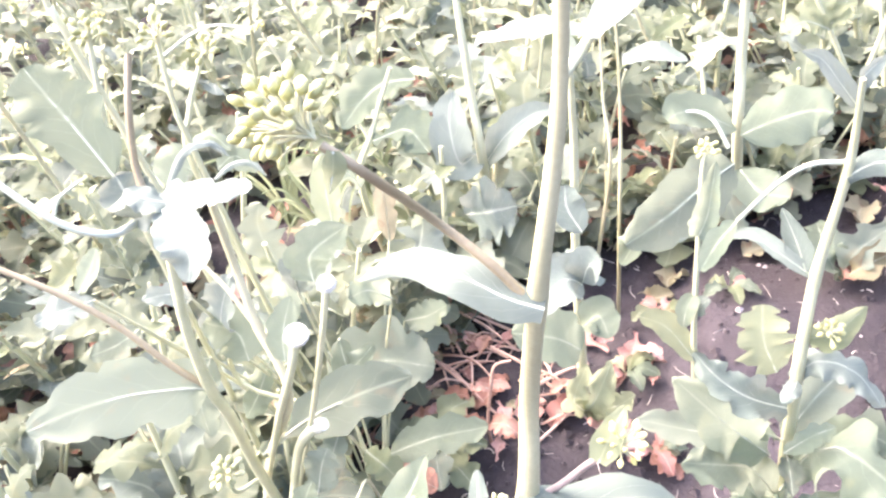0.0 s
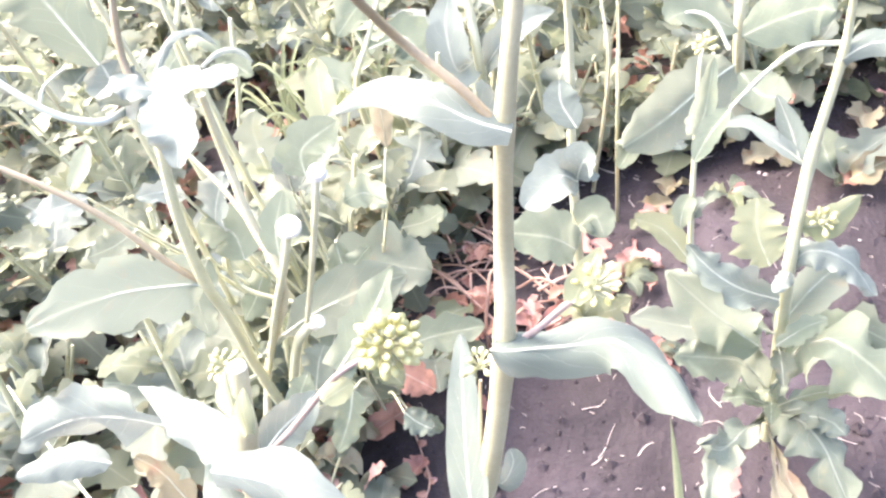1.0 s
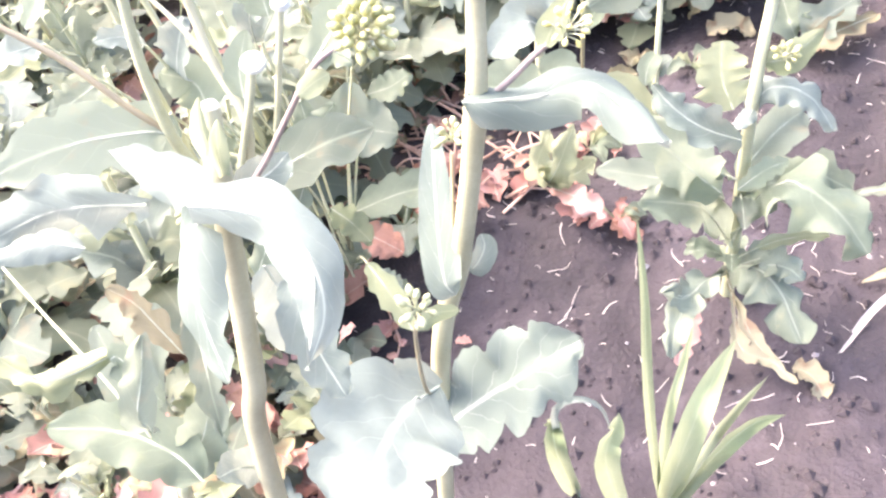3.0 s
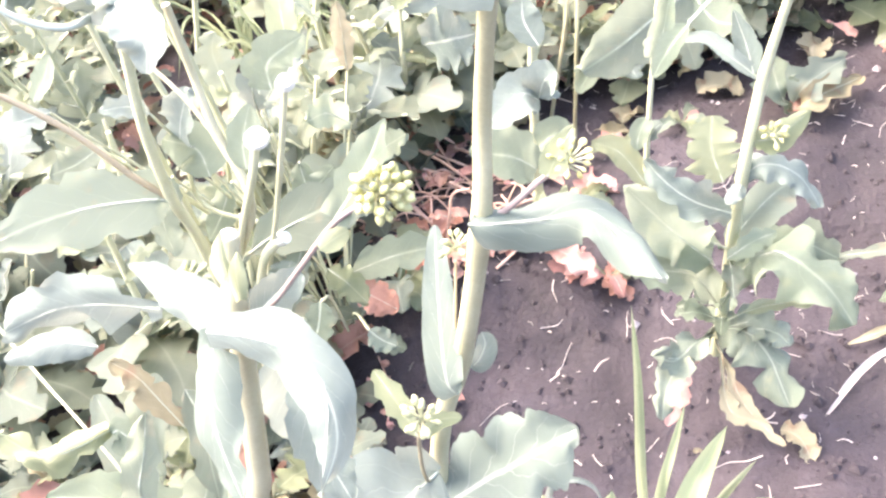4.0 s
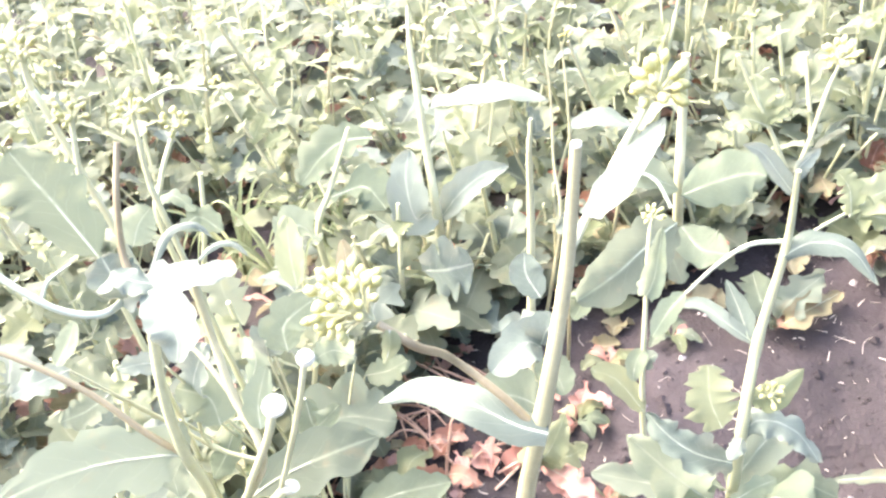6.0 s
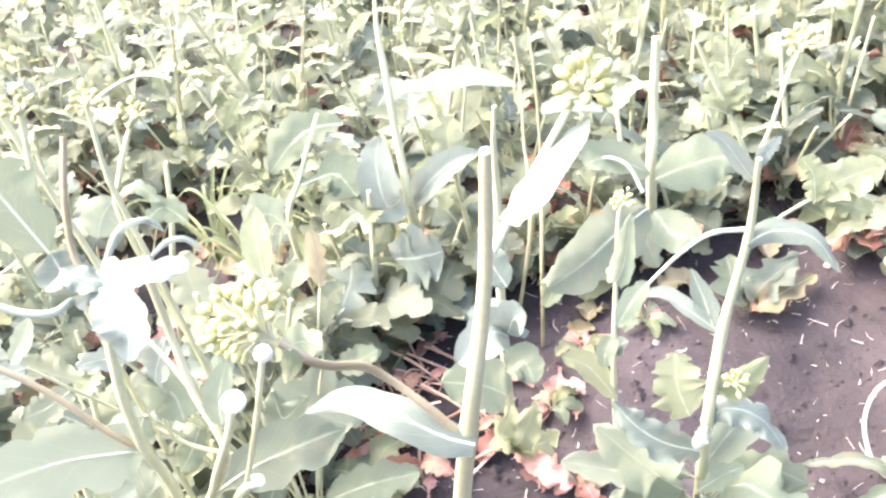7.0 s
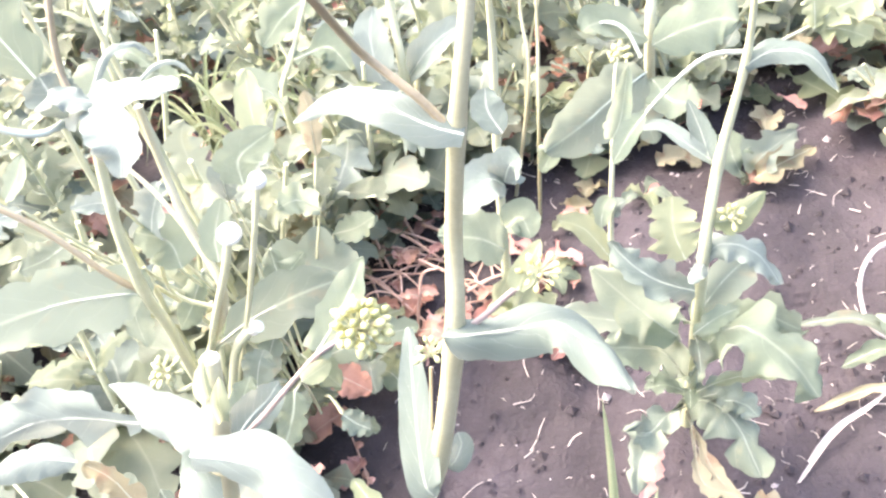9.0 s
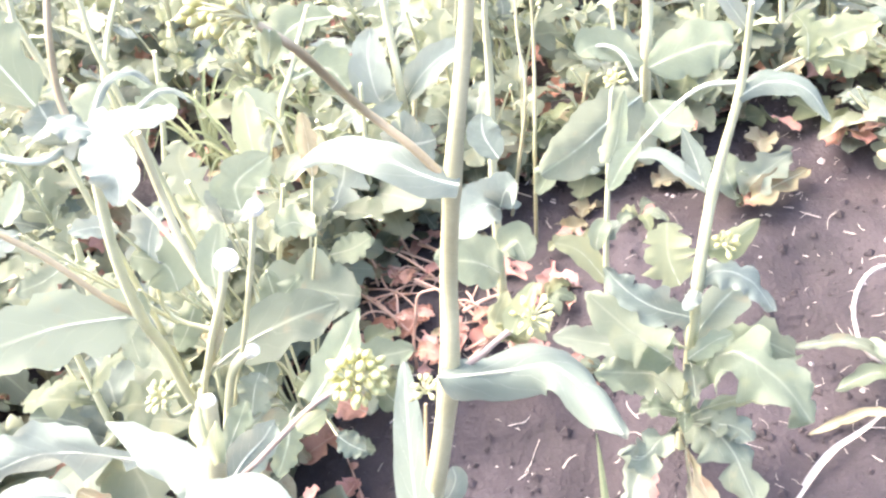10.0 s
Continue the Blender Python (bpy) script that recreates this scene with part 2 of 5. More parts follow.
def blade_data(points, half, kind="ovate", face=(0.0, -0.45, 0.9), cup=0.25, ruffle=0.12, teeth=0.1, seed=1, nu=26, nv=8, twist=0.0):
    """A leaf blade along its midrib. face: the way its upper side looks; cup: how far its edges rise (minus: fall); ruffle: waves of the rim; teeth: uneven outline."""
    fine = spline(points, nu * 6)
    step = [1 - (1 - i / nu) ** 1.5 for i in range(nu + 1)]   # closer towards the rounded tip
    c = [fine[min(nu * 6, round(q * nu * 6))] for q in step]
    face, lobes = Vector(face), 5.0 + 3.0 * (noise.noise(Vector((seed * 1.37, 0.5, 0.2))) + 1)
    verts, uvs, faces = [], [], []
    length = sum((c[i + 1] - c[i]).length for i in range(nu))
    for i, q in enumerate(c):
        u = step[i]
        t = (c[min(i + 1, nu)] - c[max(i - 1, 0)]).normalized()
        s = t.cross(face)
        if s.length < 1e-4:
            s = t.orthogonal()
        s.normalize()
        nrm = s.cross(t).normalized()
        if nrm.dot(face) < 0:
            nrm = -nrm
        if twist:
            rot = Matrix.Rotation(twist * u, 3, t)
            s, nrm = rot @ s, rot @ nrm
        b = half * breadth(kind, u)
        for k in range(nv + 1):
            v = 2 * k / nv - 1
            sg = 1 if v > 0 else -1
            edge = 1 + teeth * (noise.noise(Vector((u * 7.5 + seed * 3.1, sg * 4.7, seed))) * 1.0 + 0.3 * noise.noise(Vector((u * 19 + seed, sg * 2.3, 5))))
            edge -= teeth * 1.5 * (1 - abs(math.sin(lobes * (u + 0.03 * sg) * math.pi / 2 + seed))) ** 2   # rounded lobes between narrow notches
            edge -= teeth * 0.4 * (1 - abs(math.sin(lobes * 3.3 * (u + 0.02 * sg) * math.pi / 2 + seed))) ** 2   # fine serration
            x = v * b * max(0.25, edge)
            lift = cup * b * v * v + ruffle * half * abs(v) ** 2.2 * noise.noise(Vector((u * 5.5 + seed * 1.7, sg * 3.0 + v, seed * 0.7))) * 2.2
            lift += 0.05 * half * noise.noise(Vector((u * 9, v * 3 + seed, 2.0)))
            verts.append(q + s * x + nrm * lift)
            uvs.append((u, 0.5 + 0.5 * v))
    for i in range(nu):
        for k in range(nv):
            a = i * (nv + 1) + k
            faces.append((a, a + 1, a + nv + 2, a + nv + 1))
    return verts, faces, uvs, c, length


def leaf(parent, points, half, material=None, kind="ovate", label="", rib=0.0009, name="leaf", **kw):
    """A blade with its pale midrib as a part of it."""
    v, f, uv, c, length = blade_data(points, half, kind, **kw)
    ob = put(name, mesh_from(name, v, f, material or GREEN, uv), parent, label)
    if rib:
        face = Vector(kw.get("face", (0.0, -0.45, 0.9))).normalized()
        path = [c[0], c[4], c[8], c[12], c[-2]] if len(c) > 14 else [c[0], c[len(c) // 2], c[-2]]
        tv, tf = tube_data([q - face * rib * 0.25 for q in path], rib * 0.75, rib * 0.2, count=10, sides=6)
        put("midrib", mesh_from("midrib", tv, tf, RIB), ob, "pale raised midrib")
    return ob


def bud_mesh(material, length=0.007, r=0.0024):
    verts, faces = [], []
    rows, sides = 5, 7
    for i in range(rows + 1):
        s = i / rows
        rr = r * (math.sin(math.pi * (0.08 + 0.84 * s)) ** 0.8)
        for k in range(sides):
            a = 2 * math.pi * k / sides
            q = rr * (1 + 0.08 * (k % 2))
            verts.append((q * math.cos(a), q * math.sin(a), length * s))
    for i in range(rows):
        for k in range(sides):
            k2 = (k + 1) % sides
            faces.append((i * sides + k, i * sides + k2, (i + 1) * sides + k2, (i + 1) * sides + k))
    faces.append(tuple(range(rows * sides, (rows + 1) * sides)))
    return mesh_from("bud", verts, faces, material)


BUD_MESH, BUD_PALE_MESH, PETAL_MESH = bud_mesh(BUD), bud_mesh(BUD_PALE), bud_mesh(PETAL, 0.006, 0.002)


def bud_head(parent, centre, axis, radius, count, seed, scale=1.0, mesh=None, name="flower_head"):
    """A tight head of buds on short stalks; each bud is a piece of it."""
    r = random.Random(seed)
    centre, axis = Vector(centre), Vector(axis).normalized()
    a = axis.orthogonal().normalized()
    b = axis.cross(a)
    v, f, dirs = [], [], []
    base = centre - axis * radius * 0.75
    for i in range(count):
        s = (i + 0.5) / count
        tilt, turn = math.acos(1 - 1.45 * s), i * 2.39996 + r.uniform(-0.2, 0.2)
        d = (axis * math.cos(tilt) + (a * math.cos(turn) + b * math.sin(turn)) * math.sin(tilt)).normalized()
        p = centre + d * radius * r.uniform(0.6, 1.0) * (1.0 - 0.15 * s)
        dirs.append((p, d))
        start = base + axis * radius * r.uniform(0.0, 0.9) * (1.0 - s * 0.8)
        tv, tf = tube_data([start, (start + p) / 2 + axis * radius * 0.06, p], 0.0007 * scale, 0.0007 * scale, count=4, sides=5)
        f += [tuple(x + len(v) for x in q) for q in tf]
        v += tv
    head = put(name, mesh_from(name, v, f, STEM_PALE), parent)
    for p, d in dirs:
        ob = put("bud", mesh or BUD_MESH, head)
        k = scale * r.uniform(0.75, 1.25)
        ob.matrix_basis = Matrix.Translation(p) @ d.to_track_quat("Z", "Y").to_matrix().to_4x4() @ Matrix.Diagonal((k, k, k, 1))
    return head


def thing(name, label, category, group="", kind=""):
    return tagged(new(name), label, category, group, kind)


# ---- the ground ----
def axis_steps(near0, near1, step, far):
    """Even steps over the near stretch, growing out to the horizon."""
    mid = list(np.arange(near0, near1, step))
    lo, hi, d = [], [], step
    x = near0
    while x > -far:
        d *= 1.25
        x -= d
        lo.append(x)
    d, x = step, mid[-1]
    while x < far:
        d *= 1.25
        x += d
        hi.append(x)
    return lo[::-1] + mid + hi


xs, ys = axis_steps(-0.9, 1.7, 0.0125, 120), axis_steps(0.1, 2.3, 0.0125, 120)
gv = [(x, y, soil_z(x, y)) for y in ys for x in xs]
nx = len(xs)
gf = [(j * nx + i, j * nx + i + 1, (j + 1) * nx + i + 1, (j + 1) * nx + i) for j in range(len(ys) - 1) for i in range(nx - 1)]
tagged(put("ground", mesh_from("ground", gv, gf, SOIL), None), "damp dark brown field soil with fine crumbs and shallow furrow", "soil", kind="structure")


# ---- the plant nearest to the path ----
PLANT = "mustard plants"
main = thing("mustard_plant", "tall mustard plant with cut stem top, grey-green clasping leaves and buds", "plant", PLANT)
A0 = (0.152, 0.316, 0.898)
A1 = (0.145, 0.323, 0.843)
A2 = (0.129, 0.325, 0.776)
A3 = (0.120, 0.349, 0.708)
A4 = (0.109, 0.346, 0.647)
A5 = (0.085, 0.360, 0.546)
A6 = (0.048, 0.385, 0.408)
base_a = (A6[0] - 0.075, A6[1] + 0.06, soil_z(A6[0], A6[1]) - 0.02)
tube("stem", [base_a, A6, A5, A4, A3, A2, A1, A0], 0.0072, 0.0019, STEM, main, "smooth pale green ribbed stem", count=60, sides=14, ribs=0.03, swell=(0.42, 0.71))
tube("cut_face", [A0, Vector(A0) + Vector((0, 0, 0.0012))], 0.0019, 0.0017, PITH, main, "pale cut pith at stem top", count=2, sides=12)
# leaf arching out from the upper node
leaf(main, [(0.130, 0.319, 0.774), (0.119, 0.322, 0.779), (0.102, 0.332, 0.788), (0.084, 0.348, 0.787), (0.065, 0.358, 0.776)], 0.0085, GLAUCOUS, "lance", "grey-green arching leaf, bright upper side", face=(-0.1, -0.55, 0.8), cup=-0.35, ruffle=0.15, teeth=0.05, seed=3, nu=22)
# flowering branch of the upper node
B0 = (0.071, 0.293, 0.873)
tube("branch", [(0.126, 0.324, 0.774), (0.116, 0.328, 0.790), (0.099, 0.332, 0.812), (0.088, 0.291, 0.853), (0.078, 0.291, 0.865)], 0.0019, 0.0014, STEM_DULL, main, "slender brownish flowering branch", count=20)
bud_head(main, B0, Vector(B0) - Vector((0.085, 0.286, 0.861)), 0.0122, 50, 5, 0.62)
leaf(main, [(0.081, 0.288, 0.864), (0.080, 0.285, 0.860), (0.077, 0.286, 0.853)], 0.0035, YOUNG, "lance", face=(0.5, -0.6, 0.5), seed=4, nu=10, nv=6, rib=0.0006)
# leaf of the lower node, folding down at its end
leaf(main, [(0.103, 0.338, 0.657), (0.112, 0.336, 0.656), (0.135, 0.335, 0.652), (0.156, 0.323, 0.661), (0.168, 0.303, 0.658), (0.176, 0.274, 0.656)], 0.0128, GLAUCOUS, "ovate", "grey-green leaf bent down at its middle", face=(0.1, -0.5, 0.85), cup=-0.38, ruffle=0.38, teeth=0.1, seed=8, nu=24)
# flower branch of the lower node
C0 = (0.154, 0.338, 0.681)
tube("branch", [(0.113, 0.347, 0.648), (0.125, 0.343, 0.658), (0.139, 0.341, 0.670), (0.150, 0.336, 0.680)], 0.0017, 0.0014, STEM_PURPLE, main, "short purple-brown flower stalk")
bud_head(main, C0, Vector((0.4, -0.3, 0.7)), 0.009, 18, 6, 0.65, PETAL_MESH)
leaf(main, [(0.142, 0.334, 0.677), (0.148, 0.339, 0.683), (0.159, 0.351, 0.689)], 0.007, YOUNG, "lance", face=(-0.4, -0.7, 0.5), seed=9, nu=10, nv=6, rib=0.0006)
# upright clasping leaf and its round ear
leaf(main, [(0.077, 0.339, 0.537), (0.073, 0.345, 0.546), (0.077, 0.380, 0.565), (0.085, 0.426, 0.589)], 0.0108, GLAUCOUS, "ovate", "upright clasping grey-green leaf against the stem", face=(0.0, -0.85, 0.5), cup=0.1, ruffle=0.08, teeth=0.03, seed=11, rib=0)
leaf(main, [(0.084, 0.374, 0.524), (0.090, 0.365, 0.529), (0.098, 0.371, 0.536), (0.098, 0.377, 0.542)], 0.008, GLAUCOUS, "ovate", face=(0.3, -0.9, 0.3), cup=0.3, ruffle=0.05, teeth=0.02, seed=12, nu=10, rib=0)
tube("branch", [(0.079, 0.370, 0.520), (0.085, 0.369, 0.564), (0.093, 0.369, 0.608)], 0.0011, 0.0009, STEM_DULL, main)
bud_head(main, (0.095, 0.371, 0.617), (0, -0.2, 1), 0.007, 12, 14, 0.7, BUD_PALE_MESH)
# broad toothed leaves low on the stem
leaf(main, [(0.035, 0.370, 0.375), (0.069, 0.372, 0.397), (0.108, 0.369, 0.421), (0.145, 0.369, 0.441)], 0.036, GLAUCOUS, "ovate", "broad toothed grey-green lower leaf", face=(0.1, -0.35, 0.95), cup=0.15, ruffle=0.22, teeth=0.2, seed=15, nu=60, nv=12, rib=0.0015)
leaf(main, [(0.049, 0.367, 0.430), (0.032, 0.322, 0.471), (0.017, 0.282, 0.488), (0.000, 0.236, 0.497)], 0.042, GLAUCOUS, "ovate", "broad grey-green lower leaf with thick white midrib", face=(0.1, -0.5, 0.85), cup=0.15, ruffle=0.18, teeth=0.18, seed=16, nu=60, nv=12, rib=0.0015)
tube("branch", [(0.044, 0.360, 0.423), (0.044, 0.344, 0.465), (0.052, 0.314, 0.535), (0.058, 0.294, 0.572)], 0.0014, 0.0011, STEM_DULL, main)
bud_head(main, (0.060, 0.295, 0.580), (0, -0.3, 1), 0.0072, 14, 17, 0.75, BUD_PALE_MESH)
leaf(main, [(0.055, 0.298, 0.562), (0.049, 0.310, 0.576), (0.040, 0.326, 0.587)], 0.008, YOUNG, "ovate", face=(-0.3, -0.7, 0.6), teeth=0.3, seed=18, nu=12, rib=0.0006)
leaf(main, [(0.057, 0.298, 0.561), (0.066, 0.302, 0.566), (0.079, 0.302, 0.565)], 0.005, YOUNG, "ovate", face=(0.3, -0.7, 0.6), teeth=0.2, seed=19, nu=10, rib=0)
# upper branch with its standing leaf and flower head
tube("branch", [(0.148, 0.324, 0.854), (0.158, 0.337, 0.857), (0.177, 0.356, 0.869), (0.193, 0.365, 0.884)], 0.0018, 0.0013, STEM_PALE, main)
leaf(main, [(0.158, 0.329, 0.862), (0.170, 0.337, 0.867), (0.186, 0.352, 0.872), (0.198, 0.361, 0.878)], 0.0085, GLAUCOUS, "lance", "upright pale grey-green leaf", face=(-0.6, -0.35, 0.7), cup=0.2, ruffle=0.06, teeth=0.04, seed=21, rib=0.0005)
leaf(main, [(0.157, 0.341, 0.853), (0.153, 0.347, 0.852), (0.151, 0.348, 0.854)], 0.006, GLAUCOUS, "ovate", face=(-0.2, -0.8, 0.5), seed=22, nu=10, rib=0)
bud_head(main, (0.198, 0.367, 0.888), (0.1, -0.2, 1), 0.009, 20, 23, 0.8)

# ---- the stout cut plant beside it ----
cut = thing("mustard_plant", "stout cut mustard stem with large drooping grey-green leaves", "plant", PLANT)
C1 = (0.003, 0.319, 0.696)
C2 = (-0.006, 0.309, 0.655)
C3 = (-0.024, 0.322, 0.588)
C4 = (-0.044, 0.333, 0.513)
C5 = (-0.073, 0.350, 0.409)
tube("stem", [(C5[0] - 0.09, C5[1] + 0.06, soil_z(C5[0], C5[1]) - 0.02), C5, C4, C3, C2, C1], 0.0078, 0.0046, STEM, cut, "thick pale green stem, cut at the top", count=40, sides=14, ribs=0.03, swell=(0.86,))
tube("cut_face", [C1, Vector(C1) + Vector((0, 0, 0.0015))], 0.0045, 0.0038, PITH, cut, "white cut pith", count=2, sides=12)
leaf(cut, [(-0.005, 0.301, 0.661), (-0.017, 0.311, 0.665), (-0.037, 0.332, 0.667), (-0.060, 0.356, 0.665)], 0.012, GLAUCOUS, "lance", "pale waxy leaf spreading from the stem", face=(0.0, -0.75, 0.65), cup=-0.2, ruffle=0.34, teeth=0.12, seed=31)
leaf(cut, [(-0.008, 0.306, 0.656), (-0.015, 0.290, 0.661), (-0.019, 0.268, 0.645), (-0.017, 0.254, 0.630), (-0.014, 0.243, 0.617)], 0.0125, GLAUCOUS, "ovate", "large leaf hanging straight down", face=(-0.3, -0.9, 0.2), cup=-0.3, ruffle=0.26, teeth=0.12, seed=32, nu=24)
leaf(cut, [(-0.012, 0.288, 0.674), (0.005, 0.281, 0.673), (0.022, 0.272, 0.669), (0.033, 0.255, 0.657), (0.033, 0.242, 0.643), (0.023, 0.226, 0.633)], 0.0135, GLAUCOUS, "lance", "large leaf arching over and hanging down", face=(0.3, -0.85, 0.35), cup=-0.35, ruffle=0.3, teeth=0.1, seed=33, nu=26)
leaf(cut, [(-0.001, 0.309, 0.652), (0.006, 0.323, 0.651), (0.014, 0.334, 0.649), (0.020, 0.347, 0.647)], 0.0105, GLAUCOUS, "lance", face=(0.1, -0.8, 0.5), cup=0.2, seed=34)
leaf(cut, [(-0.001, 0.338, 0.580), (0.004, 0.309, 0.577), (0.010, 0.293, 0.559), (0.016, 0.281, 0.546)], 0.014, GLAUCOUS, "ovate", face=(0.2, -0.8, 0.5), teeth=0.25, seed=35)
leaf(cut, [(-0.064, 0.371, 0.620), (-0.104, 0.399, 0.608), (-0.140, 0.415, 0.599), (-0.177, 0.417, 0.589)], 0.021, GLAUCOUS, "ovate", "broad leaf turned to show its pale underside", face=(0.1, -0.98, 0.05), cup=-0.3, ruffle=0.45, teeth=0.16, seed=36, nu=22)
leaf(cut, [(-0.108, 0.376, 0.599), (-0.128, 0.377, 0.608), (-0.154, 0.370, 0.610)], 0.0105, GLAUCOUS, "ovate", face=(0.1, -0.4, 0.9), cup=-0.4, seed=37)
leaf(cut, [(-0.028, 0.388, 0.547), (-0.026, 0.388, 0.517), (-0.033, 0.387, 0.472)], 0.02, GLAUCOUS, "ovate", face=(0.2, -0.85, 0.4), seed=38)
leaf(cut, [(-0.085, 0.370, 0.382), (-0.092, 0.354, 0.410), (-0.100, 0.340, 0.424)], 0.014, GLAUCOUS, "ovate", face=(0.1, -0.6, 0.8), seed=39)
leaf(cut, [(-0.003, 0.312, 0.674), (0.001, 0.306, 0.695), (0.006, 0.303, 0.711)], 0.0045, YOUNG, "lance", "small yellowish sheath leaf", face=(-0.3, -0.9, 0.2), cup=0.6, seed=44, nu=14, rib=0)
leaf(cut, [(0.001, 0.305, 0.672), (0.005, 0.303, 0.69), (0.009, 0.303, 0.7)], 0.004, YOUNG, "lance", face=(0.3, -0.9, 0.2), cup=0.6, seed=45, nu=14, rib=0)
D0 = (0.076, 0.262, 0.743)
tube("branch", [(0.008, 0.3, 0.665), (0.024, 0.29, 0.685), (0.042, 0.275, 0.712), (0.058, 0.262, 0.735), (0.069, 0.262, 0.74)], 0.0013, 0.0010, STEM_PURPLE, cut, "purple-brown flowering branch", count=18)
bud_head(cut, D0, (0.5, -0.3, 0.6), 0.0088, 44, 41, 0.66)
leaf(cut, [(0.058, 0.262, 0.736), (0.068, 0.268, 0.744), (0.076, 0.272, 0.753), (0.083, 0.276, 0.762)], 0.0080, GREEN, "lance", "upright light green leaf beside the buds", face=(-0.5, -0.7, 0.4), cup=0.35, ruffle=0.2, seed=42, nu=20, rib=0.0006)
leaf(cut, [(0.050, 0.259, 0.727), (0.056, 0.258, 0.731), (0.062, 0.260, 0.732)], 0.004, YOUNG, "ovate", face=(0.3, -0.7, 0.5), seed=43, nu=10, rib=0)

# ---- the forking plant ----
fork = thing("mustard_plant", "forking mustard plant with broad green leaves and white waxy top leaf", "plant", PLANT)
F1, F2, F3 = (-0.146, 0.734, 0.600), (-0.165, 0.740, 0.512), (-0.175, 0.754, 0.425)
F4, F5 = (-0.176, 0.773, 0.362), (-0.187, 0.810, 0.230)
tube("stem", [(F5[0] + 0.01, F5[1] + 0.05, soil_z(F5[0], F5[1]) - 0.02), F5, F4, F3, F2, F1, (-0.133, 0.713, 0.641)], 0.0066, 0.0044, STEM_PALE, fork, "pale yellow-green forking stem", count=36, sides=12, ribs=0.03, swell=(0.52,))
tube("branch", [(-0.135, 0.710, 0.636), (-0.144, 0.733, 0.673), (-0.133, 0.742, 0.723), (-0.120, 0.758, 0.764)], 0.0036, 0.0026, STEM_DULL, fork, "upright brownish branch", count=20)
tube("branch", [F3, (-0.202, 0.755, 0.464), (-0.236, 0.763, 0.517), (-0.279, 0.769, 0.565), (-0.337, 0.775, 0.615)], 0.0036, 0.0026, STEM_DULL, fork, "thin side branch", count=20)
leaf(fork, [(-0.176, 0.754, 0.424), (-0.195, 0.748, 0.436), (-0.250, 0.750, 0.441), (-0.307, 0.746, 0.440), (-0.358, 0.740, 0.432)], 0.037, SHADE, "ovate", "broad pale green leaf with white midrib", face=(0.0, -0.8, 0.6), cup=0.1, ruffle=0.12, teeth=0.2, seed=51, nu=26, nv=10, rib=0.002)
leaf(fork, [(-0.180, 0.819, 0.262), (-0.120, 0.821, 0.297), (-0.044, 0.800, 0.337), (0.012, 0.812, 0.336)], 0.037, SHADE, "lyrate", "broad rounded green leaf on pale stalk", face=(0.05, -0.6, 0.8), cup=0.12, ruffle=0.14, teeth=0.17, seed=52, nu=28, nv=10, rib=0.0022)
leaf(fork, [(-0.157, 0.713, 0.642), (-0.129, 0.711, 0.656), (-0.096, 0.705, 0.662), (-0.048, 0.692, 0.660)], 0.025, GLAUCOUS, "ovate", "white waxy curled top leaf", face=(0.0, -0.2, 0.98), cup=-0.2, ruffle=0.2, teeth=0.4, seed=53)
leaf(fork, [(-0.125, 0.699, 0.656), (-0.109, 0.671, 0.648), (-0.101, 0.652, 0.637), (-0.107, 0.643, 0.618)], 0.021, GLAUCOUS, "ovate", face=(0.0, -0.2, 0.98), seed=54)
leaf(fork, [(-0.139, 0.715, 0.645), (-0.156, 0.726, 0.662), (-0.162, 0.735, 0.677)], 0.022, GLAUCOUS, "ovate", face=(0.0, -0.2, 0.98), seed=55)
leaf(fork, [(-0.112, 0.710, 0.650), (-0.129, 0.705, 0.661), (-0.145, 0.705, 0.668), (-0.165, 0.700, 0.664)], 0.016, GLAUCOUS, "ovate", face=(0.0, -0.2, 0.98), cup=-0.1, ruffle=0.2, teeth=0.25, seed=155)
leaf(fork, [(-0.126, 0.730, 0.655), (-0.109, 0.750, 0.676), (-0.087, 0.760, 0.676), (-0.074, 0.758, 0.660)], 0.0055, GLAUCOUS, "lance", "narrow white arching leaf", face=(0.0, -0.3, 0.95), cup=-0.4, seed=156)
leaf(fork, [(-0.085, 0.730, 0.656), (-0.071, 0.740, 0.661), (-0.055, 0.740, 0.659), (-0.043, 0.730, 0.648)], 0.0042, GLAUCOUS, "lance", face=(0.0, -0.3, 0.95), cup=-0.4, seed=157)
tube("leaf_stalk", [(-0.152, 0.713, 0.642), (-0.166, 0.692, 0.647), (-0.191, 0.688, 0.661), (-0.213, 0.690, 0.684), (-0.244, 0.701, 0.721)], 0.0034, 0.0026, RIB, fork, "curved whitish leaf stalk", count=24)
tube("leaf_stalk", [(-0.204, 0.695, 0.673), (-0.197, 0.702, 0.683), (-0.177, 0.708, 0.691)], 0.0016, 0.001, RIB, fork)
leaf(fork, [(-0.174, 0.761, 0.663), (-0.199, 0.788, 0.705), (-0.215, 0.803, 0.730), (-0.230, 0.818, 0.755)], 0.034, GREEN, "ovate", "broad pale green leaf with white midrib", face=(0.1, -0.4, 0.9), teeth=0.22, ruffle=0.2, seed=56, rib=0.0014)
leaf(fork, [(-0.259, 0.773, 0.553), (-0.244, 0.784, 0.568), (-0.234, 0.795, 0.584)], 0.012, GREEN, "ovate", seed=57)
bud_head(fork, (-0.161, 0.672, 0.388), (0.1, -0.3, 1), 0.012, 22, 58, 1.15, BUD_PALE_MESH)
tube("branch", [(-0.165, 0.737, 0.306), (-0.171, 0.697, 0.336), (-0.165, 0.674, 0.374)], 0.0026, 0.002, STEM_PALE, fork)

